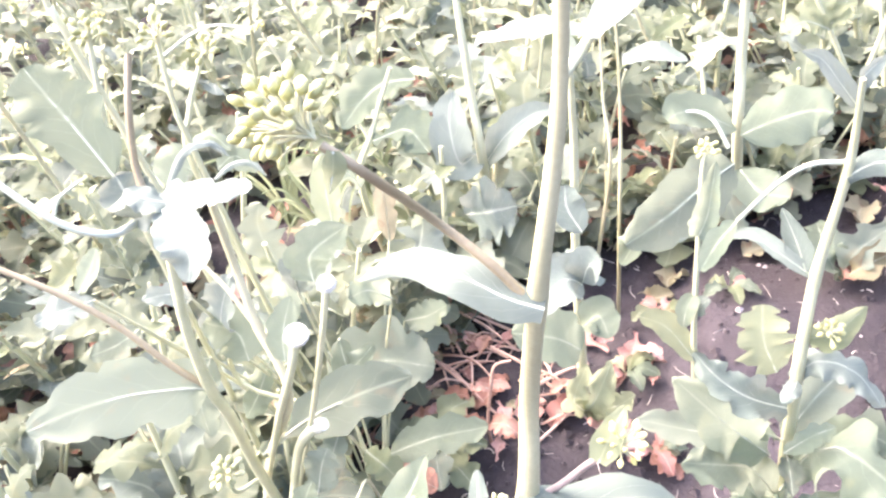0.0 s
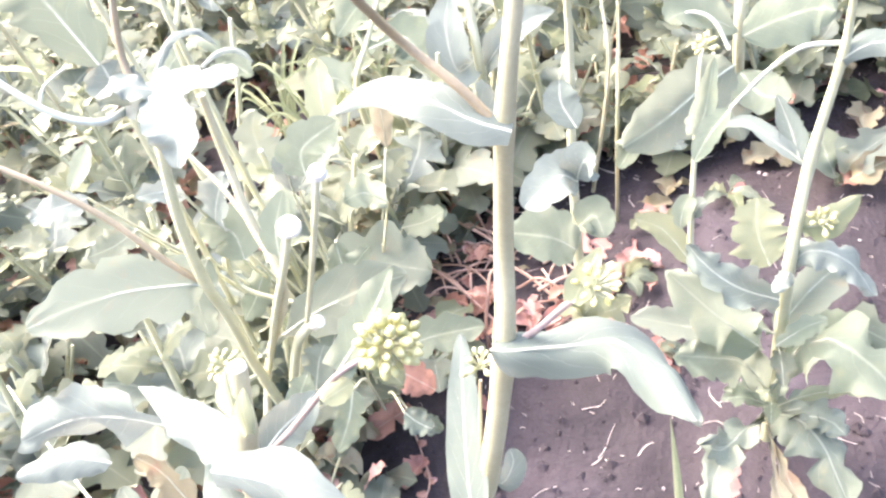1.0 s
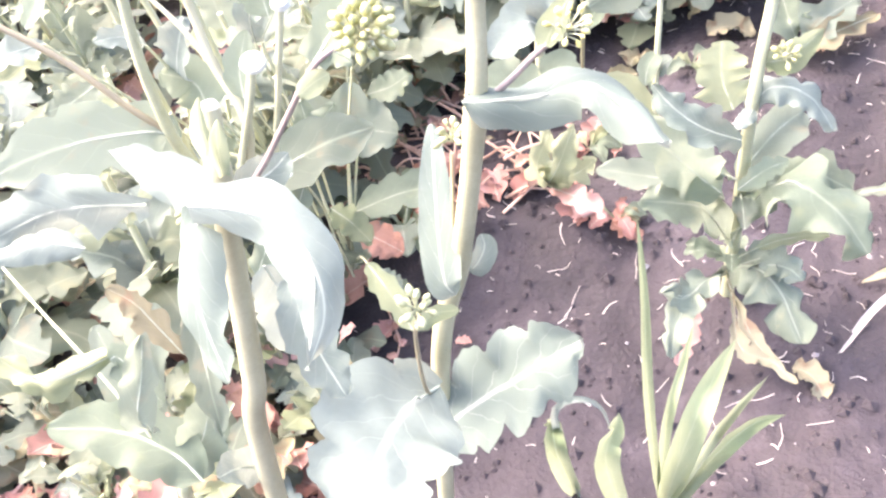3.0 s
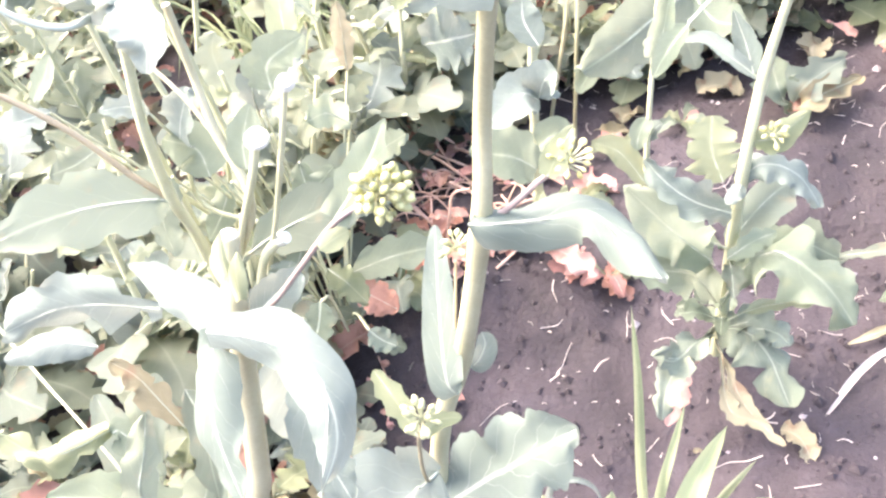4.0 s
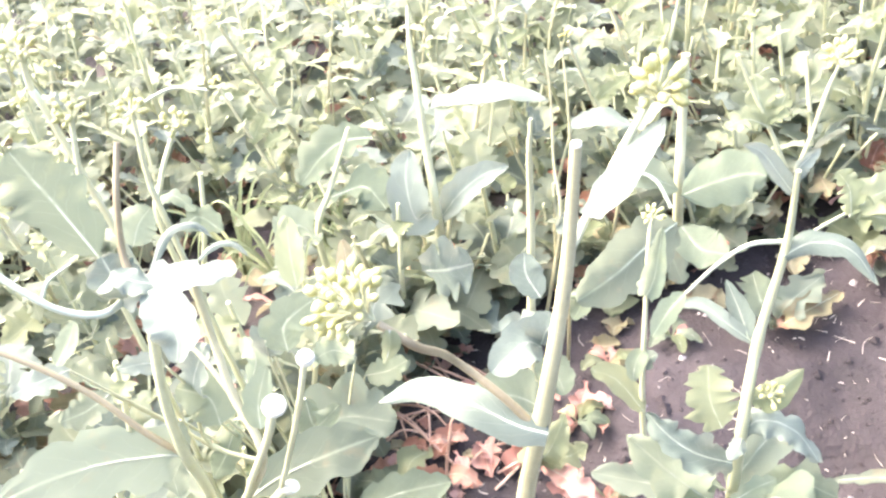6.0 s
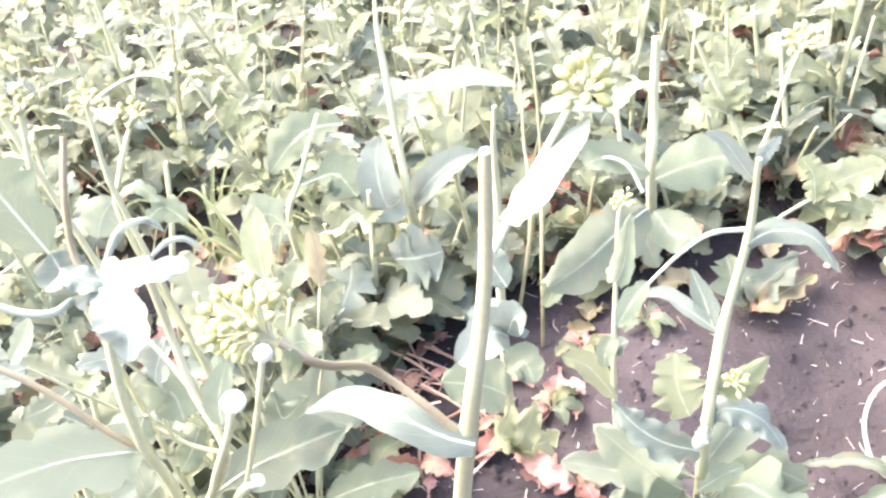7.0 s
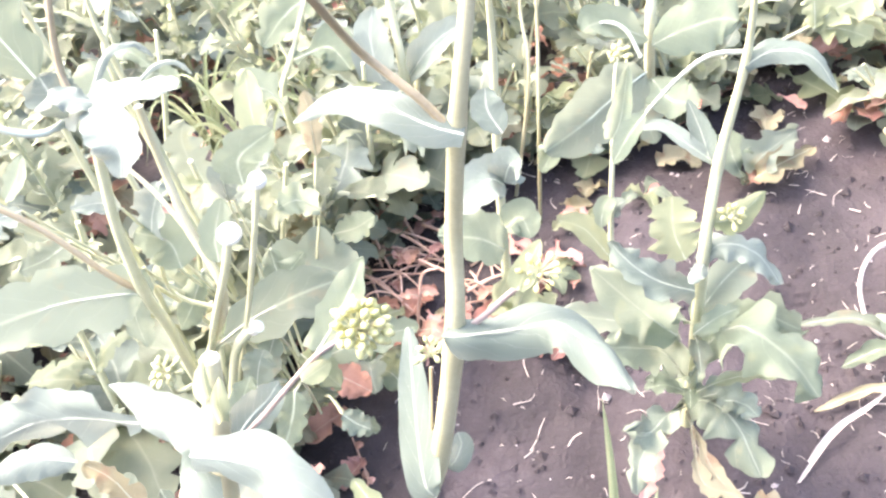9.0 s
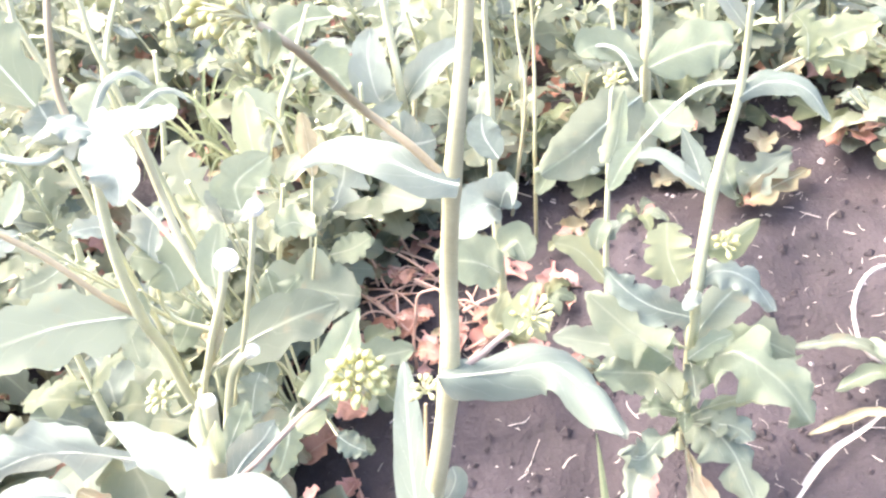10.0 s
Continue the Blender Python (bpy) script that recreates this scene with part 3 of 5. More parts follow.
leaf(fork, [(-0.041, 0.821, 0.218), (0.016, 0.820, 0.230), (0.080, 0.821, 0.228)], 0.026, GREEN, "ovate", face=(0.0, -0.5, 0.85), teeth=0.2, seed=59)
leaf(fork, [(-0.106, 0.936, 0.235), (-0.045, 0.966, 0.240), (0.025, 0.956, 0.219)], 0.055, SHADE, "ovate", "darker green leaf behind", face=(0.0, -0.6, 0.8), teeth=0.2, seed=60)
sprout = thing("mustard_plant", "small mustard rosette among withered leaves", "plant", PLANT)
P0 = (-0.004, 0.962, 0.002)
for k in range(9):
    a, le = k * 2.4 + 0.5, 0.07 + 0.006 * (k % 5)
    d = Vector((math.cos(a), math.sin(a), 0))
    o = Vector(P0) + Vector((0, 0, 0.01 + 0.006 * k))
    leaf(sprout, [o, o + d * le * 0.5 + Vector((0, 0, le * 0.45)), o + d * le + Vector((0, 0, le * 0.25))], 0.024, (GREEN, SHADE, YOUNG)[k % 3], "lyrate", face=(0.0, -0.3, 0.95), teeth=0.3, ruffle=0.25, seed=720 + k, nu=18, rib=0.001)
low = thing("mustard_plant", "low mustard rosette with pale green white-ribbed leaves", "plant", PLANT)
leaf(low, [(-0.173, 0.440, 0.287), (-0.192, 0.459, 0.308), (-0.237, 0.483, 0.323), (-0.299, 0.499, 0.329)], 0.03, GREEN, "ovate", "pale leaf with white midrib", face=(0.0, -0.5, 0.85), teeth=0.18, ruffle=0.2, seed=201, nu=24, rib=0.0018)
leaf(low, [(-0.234, 0.520, 0.259), (-0.227, 0.535, 0.305), (-0.208, 0.548, 0.347), (-0.187, 0.565, 0.380)], 0.024, SHADE, "ovate", face=(-0.1, -0.8, 0.5), teeth=0.15, seed=202, rib=0.0016)
leaf(low, [(-0.200, 0.460, 0.265), (-0.164, 0.465, 0.313), (-0.142, 0.476, 0.353)], 0.022, GREEN, "ovate", face=(0.1, -0.8, 0.5), seed=203)
leaf(low, [(-0.219, 0.476, 0.284), (-0.231, 0.524, 0.338), (-0.248, 0.566, 0.370)], 0.02, SHADE, "ovate", face=(0.0, -0.6, 0.8), seed=204)
leaf(low, [(-0.209, 0.500, 0.395), (-0.240, 0.470, 0.412), (-0.251, 0.460, 0.436), (-0.262, 0.460, 0.466)], 0.014, YOUNG, "ovate", "ragged yellow-green leaf", face=(-0.1, -0.7, 0.7), teeth=0.3, ruffle=0.6, seed=205)
leaf(low, [(-0.207, 0.490, 0.400), (-0.200, 0.490, 0.400), (-0.188, 0.480, 0.379), (-0.180, 0.470, 0.358)], 0.014, GREEN, "ovate", face=(0.1, -0.7, 0.7), teeth=0.2, ruffle=0.3, seed=206)
leaf(low, [(-0.190, 0.455, 0.345), (-0.186, 0.440, 0.382), (-0.168, 0.450, 0.418), (-0.156, 0.460, 0.447)], 0.016, SHADE, "ovate", face=(0.0, -0.85, 0.5), teeth=0.2, ruffle=0.3, seed=207, rib=0.0014)
leaf(low, [(-0.160, 0.505, 0.372), (-0.175, 0.520, 0.398), (-0.186, 0.530, 0.418), (-0.204, 0.540, 0.430)], 0.014, TAN, "ovate", "curled tan-brown withered leaf", face=(0.0, -0.7, 0.7), cup=0.5, teeth=0.35, ruffle=0.4, seed=208)
leaf(low, [(-0.150, 0.520, 0.400), (-0.142, 0.500, 0.381), (-0.139, 0.470, 0.360), (-0.141, 0.450, 0.326)], 0.015, SHADE, "ovate", face=(0.1, -0.85, 0.4), teeth=0.3, ruffle=0.35, seed=209)
tube("leaf_stalk", [(-0.335, 0.640, 0.448), (-0.307, 0.600, 0.428), (-0.276, 0.560, 0.402), (-0.228, 0.500, 0.368), (-0.203, 0.466, 0.300)], 0.0011, 0.0015, STEM_PALE, low, count=14)
tube("stem", [(*(-0.348, 0.670, -0.057)[:2], -0.08), (-0.213, 0.471, 0.233), (-0.199, 0.463, 0.269)], 0.007, 0.005, STEM_PALE, low, count=8)

# rounded leaves on long stalks filling the space between the stems
bushy = thing("mustard_plant", "bushy mustard rosette with rounded leaves on long pale stalks", "plant", PLANT)
FOOT = Vector((-0.10, 0.93, soil_z(-0.10, 0.93)))
for k, (pts, h, mat) in enumerate((
    ([(-0.088, 0.87, 0.436), (-0.079, 0.85, 0.477), (-0.06, 0.84, 0.504)], 0.019, GLAUCOUS),
    ([(-0.083, 0.88, 0.432), (-0.049, 0.86, 0.479), (-0.019, 0.85, 0.51)], 0.017, GLAUCOUS),
    ([(-0.181, 0.85, 0.414), (-0.159, 0.83, 0.465), (-0.135, 0.82, 0.505)], 0.024, GLAUCOUS),
    ([(-0.184, 0.83, 0.483), (-0.195, 0.81, 0.507), (-0.22, 0.8, 0.514)], 0.013, GLAUCOUS),
    ([(-0.268, 0.81, 0.52), (-0.288, 0.79, 0.528), (-0.316, 0.78, 0.527)], 0.017, GLAUCOUS),
    ([(-0.005, 0.97, 0.331), (-0.027, 0.95, 0.364), (-0.052, 0.94, 0.365)], 0.022, GREEN),
    ([(-0.01, 1.07, 0.217), (0.025, 1.05, 0.232), (0.056, 1.04, 0.251)], 0.022, GREEN),
    ([(-0.005, 1.12, 0.321), (0.004, 1.1, 0.38), (0.009, 1.09, 0.436)], 0.016, TAN),
    ([(-0.204, 0.86, 0.384), (-0.227, 0.84, 0.348), (-0.232, 0.83, 0.295)], 0.024, SHADE),
    ([(-0.079, 0.8, 0.294), (-0.099, 0.78, 0.265), (-0.123, 0.77, 0.225)], 0.018, SHADE),
    ([(-0.066, 0.82, 0.233), (-0.046, 0.8, 0.222), (-0.029, 0.79, 0.192)], 0.019, YOUNG),
    ([(-0.053, 0.88, 0.057), (-0.03, 0.86, 0.042), (-0.009, 0.85, 0.035)], 0.016, GREEN),
    ([(-0.155, 0.9, 0.333), (-0.18, 0.88, 0.298), (-0.201, 0.87, 0.276)], 0.018, GREEN),
    ([(-0.074, 0.92, 0.325), (-0.069, 0.9, 0.294), (-0.032, 0.89, 0.327)], 0.020, GREEN),
    ([(-0.272, 0.88, 0.429), (-0.295, 0.86, 0.427), (-0.324, 0.85, 0.427)], 0.020, SHADE),
    ([(-0.139, 0.94, 0.346), (-0.115, 0.92, 0.397), (-0.113, 0.91, 0.443)], 0.020, GREEN),
    ([(-0.051, 0.66, 0.332), (-0.059, 0.64, 0.316), (-0.076, 0.62, 0.294)], 0.016, GREEN),
    ([(-0.041, 0.8, 0.136), (-0.027, 0.79, 0.124), (-0.01, 0.78, 0.117)], 0.017, BASAL),
    ([(-0.055, 0.88, 0.139), (-0.03, 0.87, 0.122), (-0.005, 0.86, 0.101)], 0.024, RUSTY),
    ([(-0.133, 0.66, 0.291), (-0.098, 0.65, 0.35), (-0.085, 0.66, 0.367)], 0.014, GREEN),
    ([(-0.111, 0.74, 0.265), (-0.096, 0.74, 0.304), (-0.086, 0.75, 0.317)], 0.020, SHADE),
)):
    a = Vector(pts[0])
    tube("leaf_stalk", [FOOT + Vector((0.01 * math.cos(k * 2.4), 0.01 * math.sin(k * 2.4), -0.01)), FOOT.lerp(a, 0.5) + Vector((0, 0.03, 0.02)), a], 0.0024, 0.0015, STEM_PALE, bushy, count=10, sides=6)
    leaf(bushy, pts, h, mat, "ovate", face=(0.0, -0.65, 0.75), cup=0.15, teeth=0.2, ruffle=0.25, seed=820 + k, rib=0.0011)

# ---- slender cut stems behind it ----
reed = thing("mustard_plant", "slender cut mustard stems with white ends", "plant", PLANT)
tube("stem", [(-0.218, 0.805, 0.132), (-0.176, 0.824, 0.250), (-0.097, 0.732, 0.413), (-0.107, 0.754, 0.486), (-0.110, 0.770, 0.547), (-0.107, 0.768, 0.616)], 0.0048, 0.004, STEM, reed, "", count=30, ribs=0.03, swell=(0.6,))
tube("stem", [(-0.181, 0.824, 0.233), (-0.122, 0.751, 0.371), (-0.079, 0.705, 0.462), (-0.060, 0.699, 0.507)], 0.0036, 0.0044, STEM_PALE, reed, "", count=14)
tube("cut_face", [(-0.060, 0.700, 0.505), (-0.0595, 0.6983, 0.5085)], 0.0118, 0.0108, PITH, reed, "round white cut end", count=2, sides=14)
tube("stem", [(-0.159, 0.830, 0.189), (-0.093, 0.760, 0.353), (-0.068, 0.732, 0.419), (-0.038, 0.702, 0.500), (-0.018, 0.693, 0.557)], 0.0028, 0.0032, STEM_PALE, reed, "", count=14)
tube("cut_face", [(-0.018, 0.693, 0.556), (-0.0172, 0.690, 0.561)], 0.0088, 0.0070, PITH, reed, "ragged white cut end", count=2, sides=9)
tube("stem", [(-0.163, 0.790, 0.197), (-0.123, 0.770, 0.302), (-0.102, 0.765, 0.330), (-0.089, 0.765, 0.338)], 0.005, 0.006, STEM_PALE, reed, "", count=16)
tube("cut_face", [(-0.092, 0.765, 0.336), (-0.084, 0.760, 0.342)], 0.0078, 0.007, PITH, reed, "round white cut end", count=2, sides=12)
tube("stem", [(-0.110, 0.762, 0.479), (-0.131, 0.785, 0.516), (-0.154, 0.804, 0.546)], 0.003, 0.002, STEM, reed, count=10)
tube("stem", [(-0.110, 0.851, 0.288), (-0.188, 0.873, 0.326), (-0.184, 0.870, 0.396), (-0.187, 0.869, 0.431)], 0.003, 0.002, STEM_PALE, reed, count=12)
leaf(reed, [(-0.086, 0.726, 0.459), (-0.083, 0.741, 0.481), (-0.068, 0.759, 0.508)], 0.016, GREEN, "ovate", face=(-0.2, -0.8, 0.5), seed=61)
leaf(reed, [(-0.149, 0.813, 0.403), (-0.155, 0.830, 0.429), (-0.187, 0.839, 0.446)], 0.03, GREEN, "ovate", seed=62)
leaf(reed, [(-0.047, 0.777, 0.506), (-0.044, 0.792, 0.528), (-0.009, 0.821, 0.533)], 0.026, GREEN, "ovate", face=(-0.2, -0.7, 0.6), teeth=0.2, seed=63)

# ---- the upright plant by the furrow ----
upright = thing("mustard_plant", "upright mustard plant with pale stem and leafy base in bare soil", "plant", PLANT)
R0, R1, R2, R3 = (0.425, 0.679, 0.641), (0.425, 0.694, 0.554), (0.402, 0.698, 0.445), (0.383, 0.689, 0.336)
R4 = (0.400, 0.760, 0.105)
RBASE = (R4[0] + 0.002, R4[1] + 0.03, soil_z(R4[0], R4[1] + 0.03) - 0.02)
tube("stem", [RBASE, R4, R3, R2, R1, R0], 0.0088, 0.0024, STEM_PALE, upright, "straight pale green stem", count=44, sides=14, ribs=0.04, swell=(0.6, 0.79))
leaf(upright, [(0.422, 0.691, 0.548), (0.446, 0.685, 0.560), (0.473, 0.668, 0.554), (0.485, 0.644, 0.529)], 0.012, GLAUCOUS, "lance", "narrow leaf bent down, silvery above", face=(0.2, -0.7, 0.6), cup=-0.3, seed=71)
tube("leaf_stalk", [(0.424, 0.698, 0.559), (0.393, 0.699, 0.563), (0.369, 0.709, 0.543), (0.341, 0.721, 0.508)], 0.0024, 0.0016, RIB, upright, "thin arched leaf stalk", count=16)
leaf(upright, [(0.344, 0.729, 0.502), (0.328, 0.736, 0.478), (0.312, 0.740, 0.448)], 0.012, GREEN, "ovate", seed=72)
leaf(upright, [(0.425, 0.687, 0.616), (0.415, 0.692, 0.633), (0.402, 0.699, 0.655), (0.388, 0.704, 0.663)], 0.0085, GLAUCOUS, "lance", face=(-0.2, -0.8, 0.5), cup=0.5, seed=73)
leaf(upright, [(0.425, 0.684, 0.630), (0.431, 0.686, 0.641), (0.449, 0.688, 0.652)], 0.008, GLAUCOUS, "lance", face=(0.3, -0.8, 0.5), cup=0.5, seed=74)
tube("branch", [(0.430, 0.700, 0.618), (0.416, 0.703, 0.659), (0.399, 0.710, 0.706), (0.385, 0.710, 0.742)], 0.0022, 0.0014, STEM_PALE, upright)
tube("branch", [(0.436, 0.704, 0.625), (0.447, 0.701, 0.658), (0.458, 0.701, 0.696), (0.468, 0.702, 0.717)], 0.0022, 0.0014, STEM_PALE, upright)
bud_head(upright, (0.470, 0.706, 0.723), (0.1, -0.2, 1), 0.012, 20, 171, 1.0)
tube("branch", [(0.425, 0.691, 0.549), (0.471, 0.723, 0.545), (0.537, 0.753, 0.541)], 0.002, 0.0015, STEM_PALE, upright)
leaf(upright, [(0.401, 0.699, 0.445), (0.378, 0.712, 0.467), (0.358, 0.732, 0.481), (0.331, 0.742, 0.480)], 0.009, GLAUCOUS, "lance", face=(0.0, -0.5, 0.85), cup=0.4, seed=75)
leaf(upright, [(0.395, 0.702, 0.451), (0.393, 0.717, 0.474), (0.387, 0.735, 0.502)], 0.012, GLAUCOUS, "lance", face=(-0.3, -0.8, 0.4), cup=0.4, seed=76)
leaf(upright, [(0.392, 0.686, 0.386), (0.416, 0.687, 0.385), (0.452, 0.697, 0.399)], 0.016, YOUNG, "lance", "young yellow-green leaf", face=(0.0, -0.8, 0.6), cup=0.4, seed=77)
bud_head(upright, (0.409, 0.680, 0.394), (0.2, -0.2, 1), 0.011, 14, 78, 1.1)
leaf(upright, [(0.384, 0.737, 0.300), (0.378, 0.755, 0.329), (0.385, 0.776, 0.360)], 0.034, YOUNG, "ovate", "lobed yellow-green leaf", face=(-0.1, -0.7, 0.7), teeth=0.4, seed=79, nu=24)
leaf(upright, [(0.379, 0.690, 0.333), (0.399, 0.680, 0.361), (0.429, 0.665, 0.350), (0.448, 0.650, 0.315)], 0.019, GLAUCOUS, "ovate", "silvery leaf curling over", face=(0.2, -0.5, 0.85), cup=-0.35, ruffle=0.6, teeth=0.3, seed=80)
leaf(upright, [(0.382, 0.684, 0.338), (0.372, 0.672, 0.340), (0.358, 0.664, 0.334)], 0.009, GLAUCOUS, "ovate", face=(0.0, -0.5, 0.85), cup=-0.2, ruffle=0.3, seed=180, nu=14, rib=0.0008)
leaf(upright, [(0.375, 0.690, 0.297), (0.338, 0.690, 0.322), (0.312, 0.700, 0.346), (0.295, 0.720, 0.368)], 0.022, GLAUCOUS, "lance", "pale leaf with ragged edge reaching outward", face=(0.0, -0.5, 0.85), cup=0.3, teeth=0.25, ruffle=0.6, seed=81)
leaf(upright, [(0.366, 0.720, 0.205), (0.340, 0.720, 0.238), (0.311, 0.720, 0.280), (0.275, 0.730, 0.332)], 0.031, GREEN, "ovate", face=(-0.2, -0.6, 0.75), cup=0.3, teeth=0.16, ruffle=0.2, seed=82)
leaf(upright, [(0.380, 0.745, 0.170), (0.349, 0.750, 0.198), (0.288, 0.770, 0.215), (0.245, 0.790, 0.222)], 0.022, SHADE, "ovate", face=(0.0, -0.5, 0.85), teeth=0.2, ruffle=0.25, seed=83)
leaf(upright, [(0.386, 0.750, 0.100), (0.348, 0.720, 0.185), (0.306, 0.700, 0.226), (0.270, 0.700, 0.240)], 0.032, GREEN, "ovate", face=(0.0, -0.55, 0.8), teeth=0.34, ruffle=0.45, seed=84)
leaf(upright, [(0.383, 0.720, 0.220), (0.424, 0.740, 0.246), (0.457, 0.760, 0.250), (0.480, 0.780, 0.240)], 0.025, SHADE, "ovate", face=(0.1, -0.7, 0.7), cup=0.35, teeth=0.1, seed=86)
leaf(upright, [(0.376, 0.700, 0.222), (0.401, 0.690, 0.250), (0.425, 0.690, 0.255)], 0.013, GREEN, "ovate", face=(0.1, -0.7, 0.7), teeth=0.2, seed=91, nu=16)
leaf(upright, [(0.395, 0.742, 0.140), (0.440, 0.740, 0.180), (0.480, 0.730, 0.186), (0.520, 0.720, 0.158)], 0.031, GREEN, "ovate", face=(0.1, -0.5, 0.85), teeth=0.34, ruffle=0.45, seed=87)
leaf(upright, [(0.392, 0.760, 0.076), (0.410, 0.710, 0.201), (0.433, 0.670, 0.234), (0.458, 0.630, 0.217), (0.473, 0.600, 0.188)], 0.043, GREEN, "ovate", "broad green base leaf arching over, white midrib", face=(0.25, -0.5, 0.8), cup=-0.12, ruffle=0.45, teeth=0.34, seed=85, nu=32, nv=10, rib=0.002)
leaf(upright, [(0.395, 0.760, 0.048), (0.425, 0.730, 0.096), (0.454, 0.700, 0.128), (0.475, 0.680, 0.140)], 0.011, YOUNG, "lyrate", face=(0.0, -0.5, 0.85), teeth=0.3, ruffle=0.3, seed=88, rib=0.001)
leaf(upright, [(0.397, 0.760, 0.024), (0.421, 0.720, 0.072), (0.441, 0.700, 0.079), (0.450, 0.680, 0.075)], 0.021, BASAL, "lyrate", face=(0.0, -0.5, 0.85), teeth=0.34, ruffle=0.45, seed=89, rib=0.0012)
leaf(upright, [(0.397, 0.770, 0.022), (0.409, 0.730, 0.064), (0.426, 0.690, 0.060), (0.437, 0.640, 0.012)], 0.035, BASAL, "ovate", "pale drooping base leaf", face=(0.1, -0.5, 0.85), cup=-0.1, teeth=0.42, ruffle=0.6, seed=92)
leaf(upright, [(0.397, 0.770, 0.022), (0.424, 0.730, 0.073), (0.448, 0.700, 0.070)], 0.019, BASAL, "ovate", face=(0.0, -0.5, 0.85), teeth=0.42, ruffle=0.6, seed=93, rib=0.0012)
leaf(upright, [(0.392, 0.770, 0.018), (0.352, 0.730, 0.057), (0.317, 0.700, 0.070), (0.287, 0.690, 0.100)], 0.024, BASAL, "lyrate", face=(-0.1, -0.5, 0.85), teeth=0.42, ruffle=0.6, seed=94, rib=0.0012)
leaf(upright, [(0.389, 0.770, 0.014), (0.338, 0.720, 0.056), (0.301, 0.680, 0.050), (0.287, 0.660, 0.014)], 0.022, BASAL, "lyrate", "pale ragged base leaf", face=(-0.1, -0.5, 0.85), teeth=0.42, ruffle=0.6, seed=95, rib=0.0012)
leaf(upright, [(0.352, 0.722, 0.040), (0.318, 0.690, 0.026), (0.296, 0.668, -0.012)], 0.017, PINKISH, "lyrate", "bleached pinkish withered base leaf", face=(0.0, -0.5, 0.85), teeth=0.3, ruffle=0.3, seed=96, rib=0.001)
leaf(upright, [(0.395, 0.770, 0.007), (0.387, 0.700, 0.018), (0.396, 0.660, -0.008), (0.425, 0.620, -0.036)], 0.013, TAN, "lyrate", "withered tan lobed leaf", face=(0.0, -0.5, 0.85), teeth=0.36, ruffle=0.35, seed=90)
leaf(upright, [(0.385, 0.730, 0.028), (0.373, 0.665, 0.000), (0.411, 0.645, -0.020)], 0.014, TAN, "lyrate", face=(0.0, -0.5, 0.85), teeth=0.36, ruffle=0.35, seed=97, rib=0.0008)
# small young leaves close to the stem and its foot
ragged = random.Random(77)
for k in range(11):
    z = ragged.uniform(0.0, 0.24)
    o = Vector(RBASE).lerp(Vector(R3), (z + 0.06) / 0.42)
    a, le = k * 2.4 + ragged.uniform(-0.4, 0.4), ragged.uniform(0.035, 0.062)
    d = Vector((math.cos(a), math.sin(a), 0))
    up = ragged.uniform(0.3, 0.9)
    leaf(upright, [o, o + d * le * 0.5 + Vector((0, 0, le * 0.5 * up)), o + d * le + Vector((0, 0, le * (up - 0.35)))], ragged.uniform(0.009, 0.014), ragged.choice((GREEN, GREEN, YOUNG, SHADE)), "lyrate", face=(d.x * -0.3, d.y * -0.3 - 0.2, 0.9), teeth=0.34, ruffle=0.35, seed=700 + k, nu=18, rib=0.001)
# lobed young leaves at the ends of its side branches
for k, (pts, h) in enumerate((([(0.407, 0.700, 0.676), (0.405, 0.710, 0.695), (0.404, 0.720, 0.716)], 0.015), ([(0.405, 0.700, 0.679), (0.389, 0.700, 0.688), (0.370, 0.700, 0.684)], 0.013), ([(0.408, 0.703, 0.678), (0.418, 0.702, 0.690), (0.424, 0.700, 0.706)], 0.010),
        ([(0.510, 0.737, 0.541), (0.531, 0.740, 0.554), (0.563, 0.750, 0.553), (0.592, 0.760, 0.548)], 0.022), ([(0.514, 0.737, 0.540), (0.535, 0.730, 0.538), (0.560, 0.720, 0.526)], 0.018), ([(0.512, 0.737, 0.543), (0.513, 0.745, 0.567), (0.505, 0.755, 0.583)], 0.014))):
    leaf(upright, pts, h, YOUNG, "ovate", "lobed yellow-green young leaf", face=(-0.2, -0.6, 0.75), teeth=0.4, ruffle=0.3, seed=190 + k, rib=0.0008)

# ---- plants standing behind the furrow ----
thin = thing("mustard_plant", "thin mustard stem with one upright folded leaf", "plant", PLANT)
T0, T1 = (0.364, 0.957, 0.161), (0.391, 0.972, 0.414)
tube("stem", [(T0[0], T0[1] + 0.01, soil_z(T0[0], T0[1]) - 0.02), T0, (0.376, 0.959, 0.304), T1, (0.399, 0.982, 0.429)], 0.005, 0.0014, STEM_PALE, thin, count=20)
leaf(thin, [(0.374, 0.946, 0.338), (0.386, 0.943, 0.370), (0.404, 0.959, 0.429)], 0.017, GREEN, "lance", "upright folded leaf", face=(-0.5, -0.8, 0.3), cup=0.6, seed=101)
leaf(thin, [(0.371, 0.957, 0.245), (0.353, 0.940, 0.239), (0.344, 0.927, 0.220)], 0.014, GREEN, "ovate", seed=102, nu=12)
leaf(thin, [(0.368, 0.957, 0.208), (0.376, 0.956, 0.225), (0.387, 0.951, 0.235)], 0.012, GLAUCOUS, "ovate", seed=103, nu=12)
leaf(thin, [(0.362, 0.945, 0.142), (0.334, 0.973, 0.186), (0.301, 0.984, 0.206)], 0.02, YOUNG, "ovate", seed=104)
bud_head(thin, (0.401, 0.984, 0.432), (0, 0, 1), 0.011, 12, 105, 1.1)

